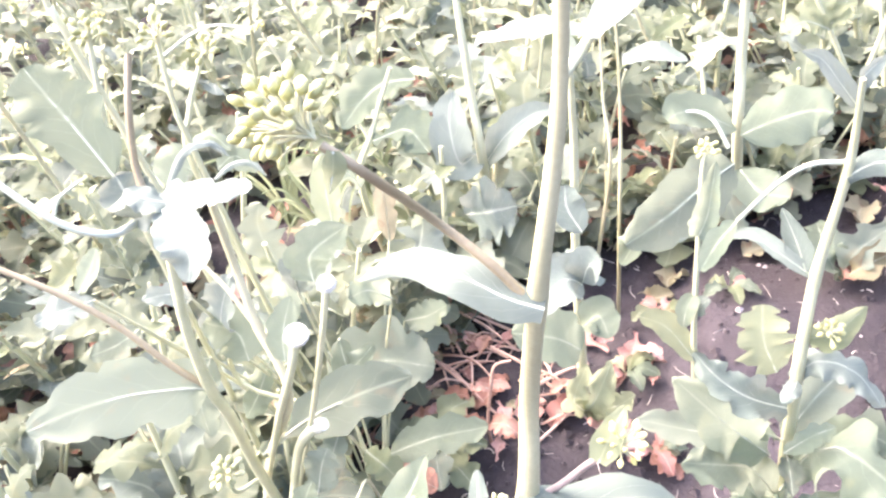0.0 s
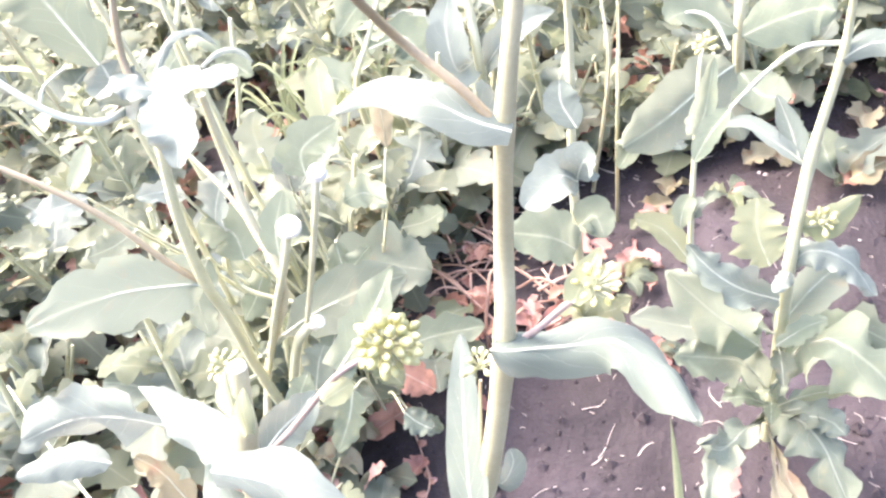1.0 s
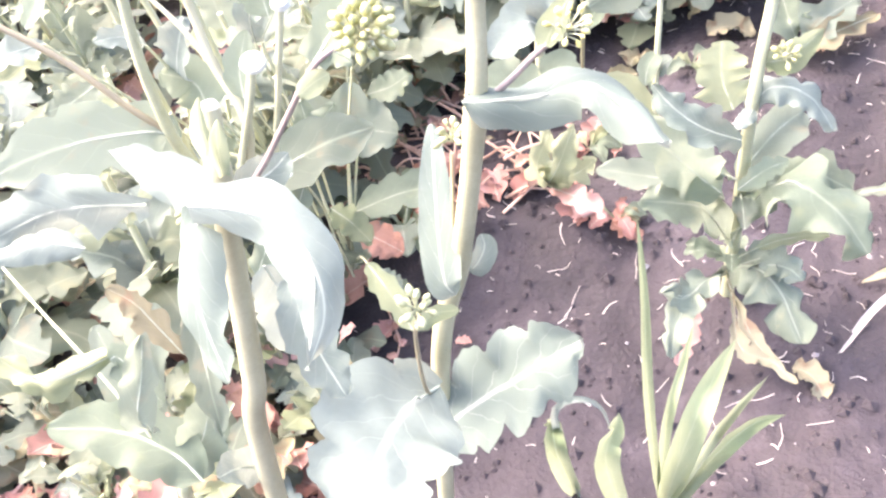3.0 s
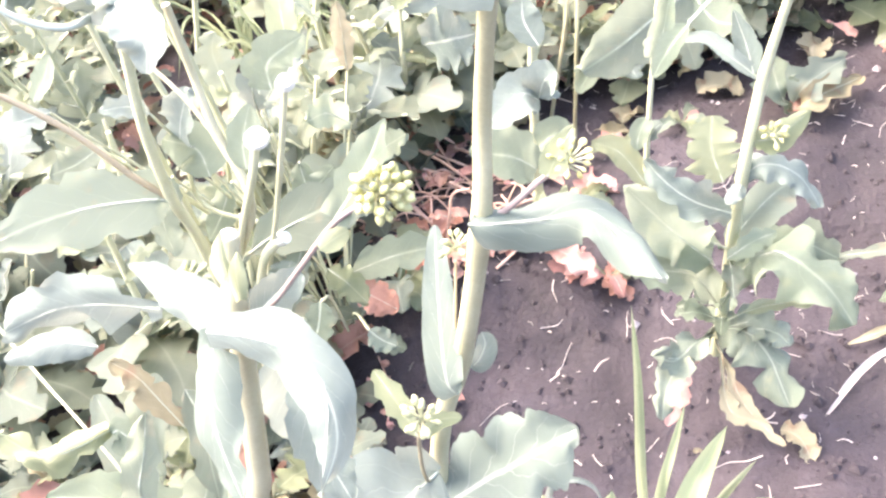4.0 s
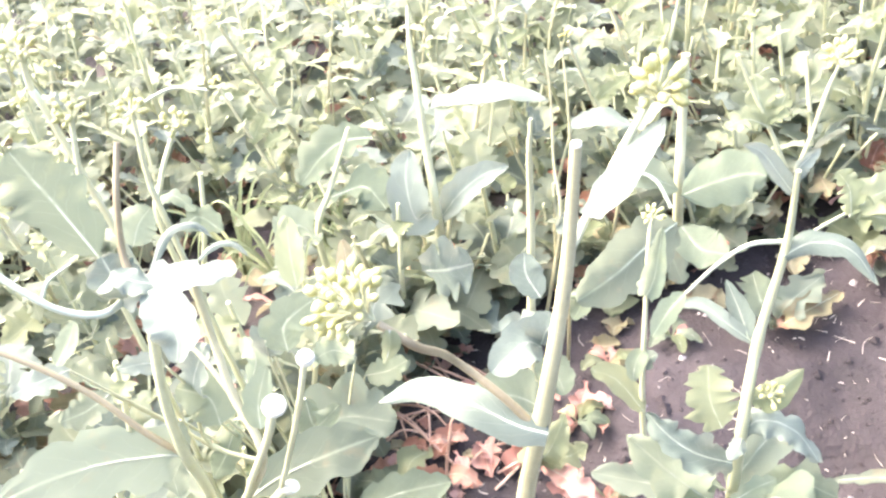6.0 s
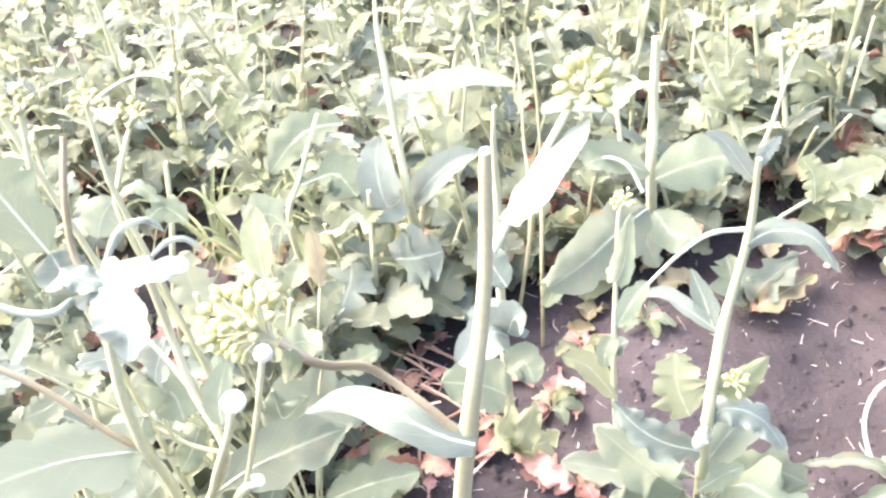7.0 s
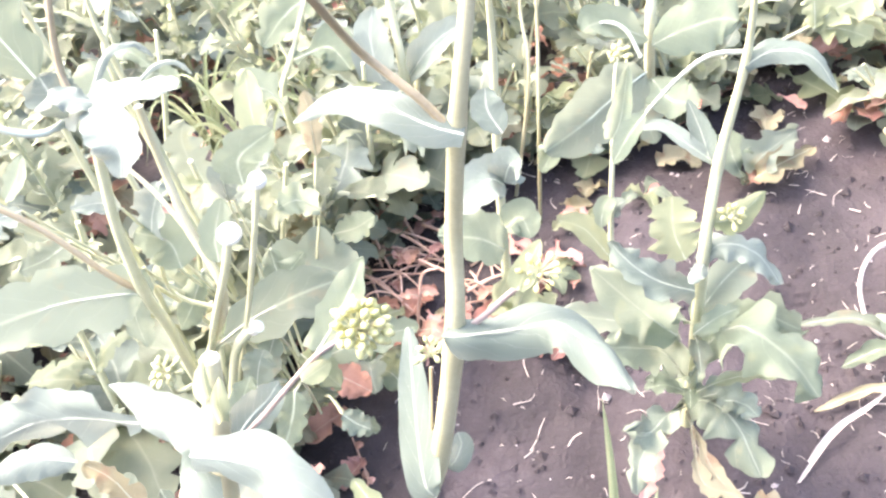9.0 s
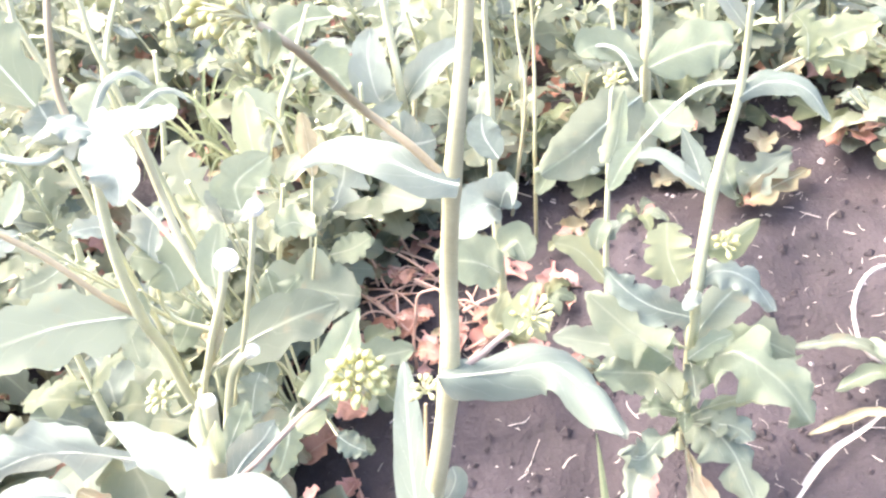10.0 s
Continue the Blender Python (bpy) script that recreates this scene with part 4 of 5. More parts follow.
shaded = thing("mustard_plant", "mustard plant with large dark green toothed leaf", "plant", PLANT)
K0 = (0.593, 1.423, 0.032)
tube("stem", [(K0[0], K0[1], K0[2] - 0.03), (0.539, 1.263, 0.271), (0.546, 1.259, 0.393), (0.551, 1.247, 0.522)], 0.0095, 0.006, STEM_PALE, shaded, count=20, ribs=0.03)
leaf(shaded, [(0.487, 1.133, 0.313), (0.433, 1.103, 0.307), (0.370, 1.067, 0.294), (0.305, 1.044, 0.280)], 0.047, SHADE, "ovate", "large dark green leaf with white midrib", face=(0.0, -0.8, 0.55), teeth=0.14, seed=111, nu=24, nv=10, rib=0.0022)
leaf(shaded, [(0.516, 1.188, 0.323), (0.554, 1.160, 0.350), (0.602, 1.146, 0.361), (0.624, 1.132, 0.358)], 0.042, GREEN, "ovate", face=(0.0, -0.8, 0.6), cup=-0.2, seed=112)
leaf(shaded, [(0.520, 1.211, 0.321), (0.475, 1.208, 0.356), (0.437, 1.204, 0.372), (0.415, 1.200, 0.366)], 0.034, GREEN, "ovate", seed=113)
tube("leaf_stalk", [(0.427, 1.211, 0.364), (0.454, 1.204, 0.370), (0.477, 1.186, 0.359), (0.490, 1.163, 0.322)], 0.0022, 0.0032, RIB, shaded, "pale arched leaf stalk", count=14)
leaf(shaded, [(0.518, 1.197, 0.262), (0.523, 1.134, 0.257), (0.553, 1.101, 0.259)], 0.04, GREEN, "ovate", seed=114)

middle = thing("mustard_plant", "mustard plant with pale stem among withered leaves", "plant", PLANT)
M0 = (0.218, 1.040, 0.019)
tube("stem", [(M0[0], M0[1], M0[2] - 0.02), (0.225, 1.020, 0.158), (0.232, 0.990, 0.322), (0.244, 0.960, 0.488), (0.245, 0.930, 0.577), (0.249, 0.910, 0.633)], 0.0085, 0.002, STEM_PALE, middle, count=20, ribs=0.03)
leaf(middle, [(0.225, 0.960, 0.318), (0.201, 0.940, 0.347), (0.235, 0.900, 0.371)], 0.02, GLAUCOUS, "ovate", seed=121)
leaf(middle, [(0.214, 0.837, 0.388), (0.195, 0.827, 0.406), (0.151, 0.815, 0.386)], 0.028, GLAUCOUS, "ovate", face=(-0.1, -0.6, 0.8), teeth=0.1, seed=122)
leaf(middle, [(0.215, 0.839, 0.390), (0.222, 0.831, 0.414), (0.236, 0.824, 0.422)], 0.024, GLAUCOUS, "ovate", face=(0.1, -0.7, 0.7), seed=123)
leaf(middle, [(0.224, 0.852, 0.444), (0.214, 0.869, 0.467), (0.217, 0.883, 0.487)], 0.02, GLAUCOUS, "ovate", seed=124)
leaf(middle, [(0.204, 0.859, 0.279), (0.178, 0.854, 0.308), (0.129, 0.862, 0.324)], 0.036, GREEN, "ovate", "", seed=125)
leaf(middle, [(0.213, 0.889, 0.287), (0.234, 0.887, 0.300), (0.240, 0.864, 0.283)], 0.024, GREEN, "ovate", seed=126)

for k, (pts, h, mat) in enumerate((([(0.214, 1.000, 0.040), (0.224, 0.955, 0.102), (0.251, 0.940, 0.177)], 0.024, YOUNG), ([(0.214, 1.000, 0.040), (0.249, 0.945, 0.092), (0.274, 0.930, 0.121)], 0.020, YOUNG), ([(0.214, 1.000, 0.040), (0.196, 0.955, 0.112), (0.223, 0.970, 0.155)], 0.018, YOUNG), ([(0.216, 1.000, 0.030), (0.245, 0.925, 0.062), (0.272, 0.895, 0.045)], 0.020, PINKISH))):
    leaf(middle, pts, h, mat, "ovate", "" if k else "yellowing blotched leaf near the soil", face=(0.0, -0.7, 0.7), teeth=0.36, ruffle=0.35, seed=770 + k, rib=0.001)

back = thing("mustard_plant", "pale-stemmed mustard plant with folded grey-green leaves", "plant", PLANT)
S0 = (0.151, 1.641, 0.031)
tube("stem", [(S0[0], S0[1] - 0.12, S0[2] - 0.02), (0.151, 1.330, 0.285), (0.154, 1.330, 0.395), (0.159, 1.339, 0.519), (0.162, 1.350, 0.591), (0.170, 1.361, 0.644)], 0.0095, 0.0025, STEM_PALE, back, count=20, ribs=0.03)
leaf(back, [(0.159, 1.337, 0.295), (0.194, 1.311, 0.345), (0.237, 1.306, 0.371), (0.277, 1.301, 0.378)], 0.026, GLAUCOUS, "lance", face=(-0.2, -0.7, 0.6), cup=0.5, seed=131)
leaf(back, [(0.152, 1.348, 0.312), (0.116, 1.312, 0.314), (0.112, 1.328, 0.377), (0.128, 1.347, 0.423)], 0.034, GLAUCOUS, "ovate", face=(-0.2, -0.8, 0.5), seed=132)
leaf(back, [(0.107, 1.165, 0.309), (0.139, 1.121, 0.331), (0.179, 1.122, 0.330)], 0.045, GLAUCOUS, "ovate", "waxy blue-green lobed leaf", face=(0.0, -0.9, 0.35), cup=0.1, teeth=0.35, ruffle=0.3, seed=133)
leaf(back, [(0.179, 1.344, 0.497), (0.235, 1.295, 0.517), (0.290, 1.270, 0.518), (0.341, 1.244, 0.499)], 0.022, GLAUCOUS, "lance", face=(0.0, -0.4, 0.9), cup=-0.2, seed=134)
leaf(back, [(0.371, 1.247, 0.451), (0.413, 1.228, 0.460), (0.452, 1.205, 0.447)], 0.02, GLAUCOUS, "lance", face=(0.0, -0.4, 0.9), seed=135)

wisp = thing("mustard_plant", "two thin bare mustard shoots", "plant", PLANT)
W0 = (0.318, 1.226, 0.031)
tube("stem", [(W0[0], W0[1], W0[2] - 0.02), (0.312, 1.100, 0.275), (0.334, 1.121, 0.435), (0.339, 1.118, 0.559), (0.340, 1.127, 0.627)], 0.0032, 0.0012, STEM, wisp, count=14)
tube("stem", [(W0[0] - 0.02, W0[1] + 0.1, W0[2] - 0.02), (0.330, 1.213, 0.301), (0.333, 1.223, 0.407), (0.340, 1.227, 0.506), (0.340, 1.230, 0.584)], 0.0034, 0.0012, STEM, wisp, count=14)
leaf(wisp, [(0.308, 1.092, 0.262), (0.322, 1.070, 0.264), (0.300, 1.054, 0.242)], 0.018, GREEN, "ovate", seed=141)

# ---- a plant reaching in beside the furrow, and a yellowing one behind it ----
edge = thing("mustard_plant", "spreading mustard plant beside the bare furrow", "plant", PLANT)
E0 = (0.732, 0.743, -0.047)
tube("stem", [(E0[0], E0[1], E0[2] - 0.02), (E0[0], E0[1], E0[2] + 0.12), (E0[0] + 0.02, E0[1], E0[2] + 0.3)], 0.007, 0.004, STEM_PALE, edge, count=10)
for k, (a, b, c, h, mat) in enumerate((((0.710, 0.746, 0.002), (0.667, 0.815, 0.038), (0.598, 0.866, 0.008), 0.011, SHADE), ((0.712, 0.735, -0.009), (0.673, 0.768, 0.026), (0.623, 0.788, -0.010), 0.014, GREEN), ((0.700, 0.714, 0.029), (0.685, 0.756, 0.055), (0.690, 0.826, 0.030), 0.016, GREEN), ((0.711, 0.715, -0.032), (0.648, 0.744, -0.017), (0.565, 0.748, -0.036), 0.008, TAN))):
    leaf(edge, [a, b, c], h, mat, "lyrate", face=(0.0, -0.4, 0.9), teeth=0.25, ruffle=0.25, seed=740 + k, nu=20, rib=0.0012)
fading = thing("mustard_plant", "low mustard plant with yellowing lobed leaves", "plant", PLANT)
for k, (a, b, c, h, mat) in enumerate((((0.667, 1.169, 0.041), (0.678, 1.156, 0.092), (0.775, 1.220, 0.082), 0.036, SHADE), ((0.667, 1.164, 0.042), (0.683, 1.135, 0.081), (0.798, 1.201, 0.052), 0.026, TAN), ((0.661, 1.167, 0.042), (0.642, 1.173, 0.092), (0.672, 1.272, 0.081), 0.04, GREEN), ((0.660, 1.162, 0.042), (0.669, 1.154, 0.062), (0.701, 1.177, 0.031), 0.02, RUSTY))):
    leaf(fading, [a, b, c], h, mat, "lyrate", face=(0.0, -0.5, 0.85), teeth=0.35, ruffle=0.25, seed=750 + k, nu=20, rib=0.0012)

# ---- pale leaves and arched stalks standing out of the bed ----
bed = thing("mustard_plant", "leafy mustard plant with pale arched leaf stalks", "plant", PLANT)
Q0 = (-0.201, 1.261, 0.412)
tube("stem", [(Q0[0] - 0.10, Q0[1] + 0.1, soil_z(Q0[0] - 0.10, Q0[1] + 0.1) - 0.02), (Q0[0] - 0.07, Q0[1] + 0.06, 0.2), Q0, (-0.179, 1.260, 0.500)], 0.006, 0.003, STEM_PALE, bed, count=16)
leaf(bed, [(-0.241, 1.195, 0.497), (-0.210, 1.191, 0.507), (-0.182, 1.168, 0.487)], 0.013, GREEN, "ovate", face=(0.0, -0.3, 0.95), cup=-0.2, teeth=0.25, seed=760)
leaf(bed, [(-0.211, 1.173, 0.461), (-0.182, 1.172, 0.475), (-0.152, 1.149, 0.457)], 0.022, GREEN, "ovate", face=(0.0, -0.6, 0.75), cup=-0.1, teeth=0.25, seed=761)
leaf(bed, [(-0.280, 1.166, 0.455), (-0.266, 1.182, 0.479), (-0.245, 1.194, 0.495)], 0.028, GREEN, "ovate", face=(0.1, -0.8, 0.5), seed=762)
tube("leaf_stalk", [(-0.279, 1.361, 0.572), (-0.235, 1.353, 0.593), (-0.192, 1.349, 0.603), (-0.145, 1.334, 0.594)], 0.0026, 0.0018, RIB, bed, "pale arched leaf stalk", count=14)
broad = thing("mustard_plant", "mustard plant with broad yellow-green leaves", "plant", PLANT)
U0 = (-0.052, 1.365, 0.286)
tube("stem", [(U0[0], U0[1] + 0.12, soil_z(U0[0], U0[1] + 0.12) - 0.02), U0, (-0.009, 1.367, 0.379), (0.042, 1.371, 0.472)], 0.007, 0.003, STEM_PALE, broad, count=16)
leaf(broad, [(0.075, 1.405, 0.431), (0.025, 1.406, 0.435), (-0.017, 1.393, 0.419), (-0.057, 1.373, 0.390)], 0.039, GREEN, "ovate", face=(0.0, -0.6, 0.8), teeth=0.25, ruffle=0.2, seed=765, rib=0.002)
leaf(broad, [(-0.066, 1.073, 0.388), (-0.065, 1.099, 0.429), (-0.061, 1.135, 0.465)], 0.021, YOUNG, "ovate", face=(-0.1, -0.8, 0.5), seed=766, rib=0.001)
leaf(broad, [(-0.013, 1.358, 0.364), (0.045, 1.344, 0.376), (0.072, 1.313, 0.344)], 0.04, GREEN, "lyrate", face=(0.0, -0.6, 0.8), teeth=0.25, seed=767, rib=0.0016)
leaf(broad, [(-0.046, 1.321, 0.309), (-0.073, 1.320, 0.347), (-0.110, 1.305, 0.344)], 0.04, GREEN, "lyrate", face=(0.0, -0.6, 0.8), teeth=0.25, seed=768, rib=0.0016)

# yellowish stems crowding behind the white waxy leaf
crowd = thing("mustard_plant", "cluster of yellowish mustard stems with flower heads", "plant", PLANT)
for k, (a, b, c) in enumerate((((-0.210, 0.857, 0.617), (-0.202, 0.859, 0.675), (-0.184, 0.866, 0.758)), ((-0.165, 0.961, 0.591), (-0.165, 0.957, 0.640), (-0.156, 0.960, 0.718)), ((-0.182, 0.993, 0.550), (-0.166, 1.000, 0.614), (-0.130, 1.016, 0.673)), ((-0.207, 0.882, 0.747), (-0.212, 0.879, 0.781), (-0.205, 0.871, 0.822)))):
    foot = Vector(a) + Vector((0.02 * k - 0.02, 0.10, 0))
    tube("stem", [(foot.x, foot.y, soil_z(foot.x, foot.y) - 0.02), ((foot.x + a[0]) / 2, (foot.y + a[1]) / 2, a[2] * 0.5), a, b, c], 0.0042, 0.0026, STEM_PALE, crowd, count=24, ribs=0.03)
    bud_head(crowd, c, (0, -0.1, 1), 0.014, 14, 150 + k, 1.2)

# ---- the field: plants in rows behind and beside ----
def leaf_template(kind, length, half, arch, material, seed, cup, teeth, nu=18, nv=6):
    """A leaf growing along +x from the origin, rising and then bending down by its arch."""
    pts = []
    for i in range(5):
        s = i / 4
        pts.append((length * (s - 0.10 * arch * s * s), 0.012 * math.sin(seed + s * 3), length * (0.55 * s - arch * s * s)))
    v, f, uv, c, _ = blade_data(pts, half, kind, (0, 0, 1), cup, 0.16, teeth, seed, nu, nv)
    return mesh_from("leaf", v, f, material, uv)


LOW_KINDS = (("lyrate", 0.17, 0.045, 0.75, FIELD, 0.2, 0.42), ("lyrate", 0.15, 0.043, 0.5, FIELD, 0.15, 0.47), ("lyrate", 0.13, 0.041, 0.6, FIELD, 0.2, 0.42),
             ("lyrate", 0.18, 0.049, 0.9, SHADE, 0.1, 0.44), ("ovate", 0.11, 0.037, 0.5, GLAUCOUS, 0.25, 0.39), ("lyrate", 0.14, 0.041, 0.4, YOUNG, 0.2, 0.47),
             ("lyrate", 0.15, 0.041, 0.85, FIELD, -0.1, 0.39), ("lyrate", 0.12, 0.035, 0.3, YOUNG, 0.3, 0.47), ("ovate", 0.10, 0.035, 0.4, FIELD, 0.3, 0.44),
             ("lyrate", 0.13, 0.033, 0.8, TAN, -0.2, 0.52), ("lyrate", 0.16, 0.047, 0.5, GLAUCOUS, 0.15, 0.47))
HIGH_KINDS = (("lance", 0.09, 0.017, 0.6, GLAUCOUS, 0.3, 0.10), ("ovate", 0.085, 0.025, 0.7, FIELD, -0.1, 0.36), ("ovate", 0.075, 0.024, 0.3, FIELD, 0.3, 0.40),
              ("lyrate", 0.10, 0.030, 0.6, FIELD, 0.2, 0.38), ("ovate", 0.065, 0.019, 0.2, YOUNG, 0.3, 0.36))
LOW = [leaf_template(k, le, h, a, m, 200 + i, cu, te, 26, 6) for i, (k, le, h, a, m, cu, te) in enumerate(LOW_KINDS)]
HIGH = [leaf_template(k, le, h, a, m, 230 + i, cu, te, 20, 6) for i, (k, le, h, a, m, cu, te) in enumerate(HIGH_KINDS)]
DRY = [leaf_template(k, le, h, a, m, 250 + i, cu, te, 20, 6) for i, (k, le, h, a, m, cu, te) in enumerate((
    ("ovate", 0.075, 0.024, 0.35, RUSTY, 0.5, 0.4), ("lyrate", 0.09, 0.022, 0.5, PINKISH, 0.4, 0.4), ("ovate", 0.06, 0.02, 0.5, TAN, 0.6, 0.35), ("ovate", 0.05, 0.018, 0.3, PINKISH, 0.7, 0.4)))]


def joined_buds(material, radius, count, seed, size):
    """A small far flower head in one mesh."""
    r = random.Random(seed)
    src = bud_mesh(material)
    sv, sf = [v.co.copy() for v in src.vertices], [tuple(p.vertices) for p in src.polygons]
    v, f = [], []
    for i in range(count):
        d = Vector((r.gauss(0, 1), r.gauss(0, 1), abs(r.gauss(0, 1)) + 0.3)).normalized()
        m = Matrix.Translation(d * radius * r.uniform(0.5, 1.0)) @ d.to_track_quat("Z", "Y").to_matrix().to_4x4() @ Matrix.Scale(size * r.uniform(0.8, 1.3), 4)
        f += [tuple(x + len(v) for x in q) for q in sf]
        v += [m @ q for q in sv]
    return mesh_from("flower_head", v, f, material)


HEADS = [joined_buds(BUD, 0.013, 16, 1, 1.2), joined_buds(PETAL, 0.016, 14, 2, 1.2), joined_buds(BUD_PALE, 0.012, 14, 3, 1.1)]


def field_plant(seed, height, low, high, heads):
    r = random.Random(seed)
    plant = thing("mustard_plant", "leafy green mustard plant growing in the dense field", "plant", PLANT)
    lean = Vector((r.uniform(-0.22, 0.22), r.uniform(-0.22, 0.12), 0))
    pts = [Vector((0, 0, -0.03)), lean * height * 0.15 + Vector((0, 0, height * 0.4)), lean * height + Vector((0, 0, height))]
    tube("stem", pts, 0.0065, 0.003, r.choice((STEM_PALE, STEM_PALE, STEM)), plant, count=10, sides=8)
    c = spline(pts, 20)
    for i in range(low + high):
        up = i >= low
        s = (0.4 + 0.58 * (i - low + r.random()) / high) if up else r.uniform(0.05, 0.5)
        at, k = c[min(20, int(s * 20))], r.uniform(0.65, 1.2) if up else r.uniform(0.55, 1.12)
        ob = put("leaf", r.choice(HIGH if up else LOW), plant)
        ob.matrix_basis = Matrix.Translation((at.x, at.y, s * height)) @ Euler((r.uniform(-0.6, 0.6), r.uniform(-1.05, 0.3), i * 2.4 + r.uniform(-0.6, 0.6))).to_matrix().to_4x4() @ Matrix.Scale(k, 4)
    for i in range(2):
        t = r.uniform(0, 6.283)
        d = Vector((math.cos(t), math.sin(t), 0))
        tube("leaf_stalk", [Vector((0, 0, 0.02)), d * 0.035 + Vector((0, 0, height * 0.30)), d * 0.085 + Vector((0, 0, height * r.uniform(0.5, 0.7)))], 0.0036, 0.0022, STEM_PALE, plant, count=6, sides=6)
    for i in range(3):   # dead leaves and pale stalks at the foot
        ob = put("leaf", r.choice(DRY), plant)
        ob.matrix_basis = Matrix.Translation((r.uniform(-0.04, 0.04), r.uniform(-0.04, 0.04), r.uniform(0.02, 0.10))) @ Euler((r.uniform(-0.6, 0.6), r.uniform(-0.5, 0.5), r.uniform(0, 6.28))).to_matrix().to_4x4() @ Matrix.Scale(r.uniform(0.8, 1.2), 4)
    for i in range(heads):
        s = Vector((r.uniform(-0.05, 0.05), r.uniform(-0.05, 0.05), r.uniform(0.0, 0.08))) if i else Vector((0, 0, 0.01))
        if i:
            start = c[12 + i]
            tube("branch", [start, (start + c[20] + s) / 2 + Vector((s.x, s.y, 0)) * 0.4, c[20] + s], 0.0025, 0.0018, STEM_PALE, plant, count=6, sides=6)
        ob = put("flower_head", r.choice(HEADS), plant)
        ob.matrix_basis = Matrix.Translation(c[20] + s) @ Matrix.Scale(r.uniform(0.8, 1.2), 4)
    return plant


SIZES = ((0.30, 16, 5, 0), (0.40, 14, 8, 1), (0.50, 13, 9, 1), (0.34, 16, 6, 0), (0.58, 12, 10, 2), (0.24, 16, 3, 0), (0.45, 14, 8, 1))
MODELS = [field_plant(300 + i, *q) for i, q in enumerate(SIZES)]


def bare(x, y):
    """The open strip of soil along the furrow."""
    if y < 0.62:
        return True
    edge = -0.13 if y < 1.22 else 0.10 + (y - 1.22) * 1.6
    far = 1.34 if x < 0.9 else 1.12
    return x > edge and y < far


spots = [(0.14, 1.36), (0.25, 1.39), (0.35, 1.40), (0.45, 1.39), (0.54, 1.40), (0.72, 1.42), (0.06, 1.31), (-0.08, 1.29), (0.03, 1.38), (0.12, 1.44), (-0.22, 1.03), (-0.17, 1.16), (0.62, 1.38), (0.96, 1.22), (1.02, 1.33), (-0.20, 0.80), (-0.12, 0.70), (-0.33, 0.72), (-0.43, 0.66), (-0.26, 0.63), (-0.03, 1.20), (-0.11, 1.10), (1.10, 1.40), (1.22, 1.52), (1.0, 1.5), (0.86, 1.44)]
r = random.Random(11)
for attempt in range(30000):
    y = 0.72 + 4.4 * r.random() ** 1.15
    x = r.uniform(-0.9 - 0.42 * y, 0.55 + 0.55 * y)
    if bare(x, y) or (y < 0.90 and x > -0.45):
        continue
    if 1.15 < y < 1.9 and abs(x - 0.1 + 0.247 * (y - 0.08)) < 0.165:   # a gap in the row with bare soil
        continue
    gap = 0.112 + 0.012 * max(0.0, y - 1.5)
    if all((x - a) ** 2 + (y - b) ** 2 > gap * gap for a, b in spots):
        spots.append((x, y))
    if len(spots) >= 520:
        break
spots.sort(key=lambda q: math.hypot(q[0] - 0.1, q[1]))
for n, (x, y) in enumerate(spots[:236]):
    k = 235 - n if n >= 229 else r.choice((5,) if y < 0.88 else (0, 3, 5, 0, 3) if y < 1.25 else (5, 5, 0) if y < 1.46 and x > 0 else (0, 1, 2, 3, 4, 6, 1, 2))
    size = 0.72 if y < 0.88 else r.uniform(0.85, 1.15)
    m = Matrix.Translation((x, y, soil_z(x, y))) @ Matrix.Rotation(r.uniform(0, 6.283), 4, "Z") @ Matrix.Rotation(r.uniform(-0.08, 0.08), 4, "X")
    if n >= 229:
        MODELS[k].matrix_basis = m
    else:
        copy_thing(MODELS[k], m).scale = (size,) * 3

# the far rows, joined
FAR_LEAVES = [leaf_template(k, le, h, a, m, 200 + i, cu, te, 8, 4) for i, (k, le, h, a, m, cu, te) in enumerate(LOW_KINDS + HIGH_KINDS)]
FAR_MATERIALS = [FIELD, SHADE, GLAUCOUS, YOUNG, STEM_PALE, BUD, PETAL, TAN]


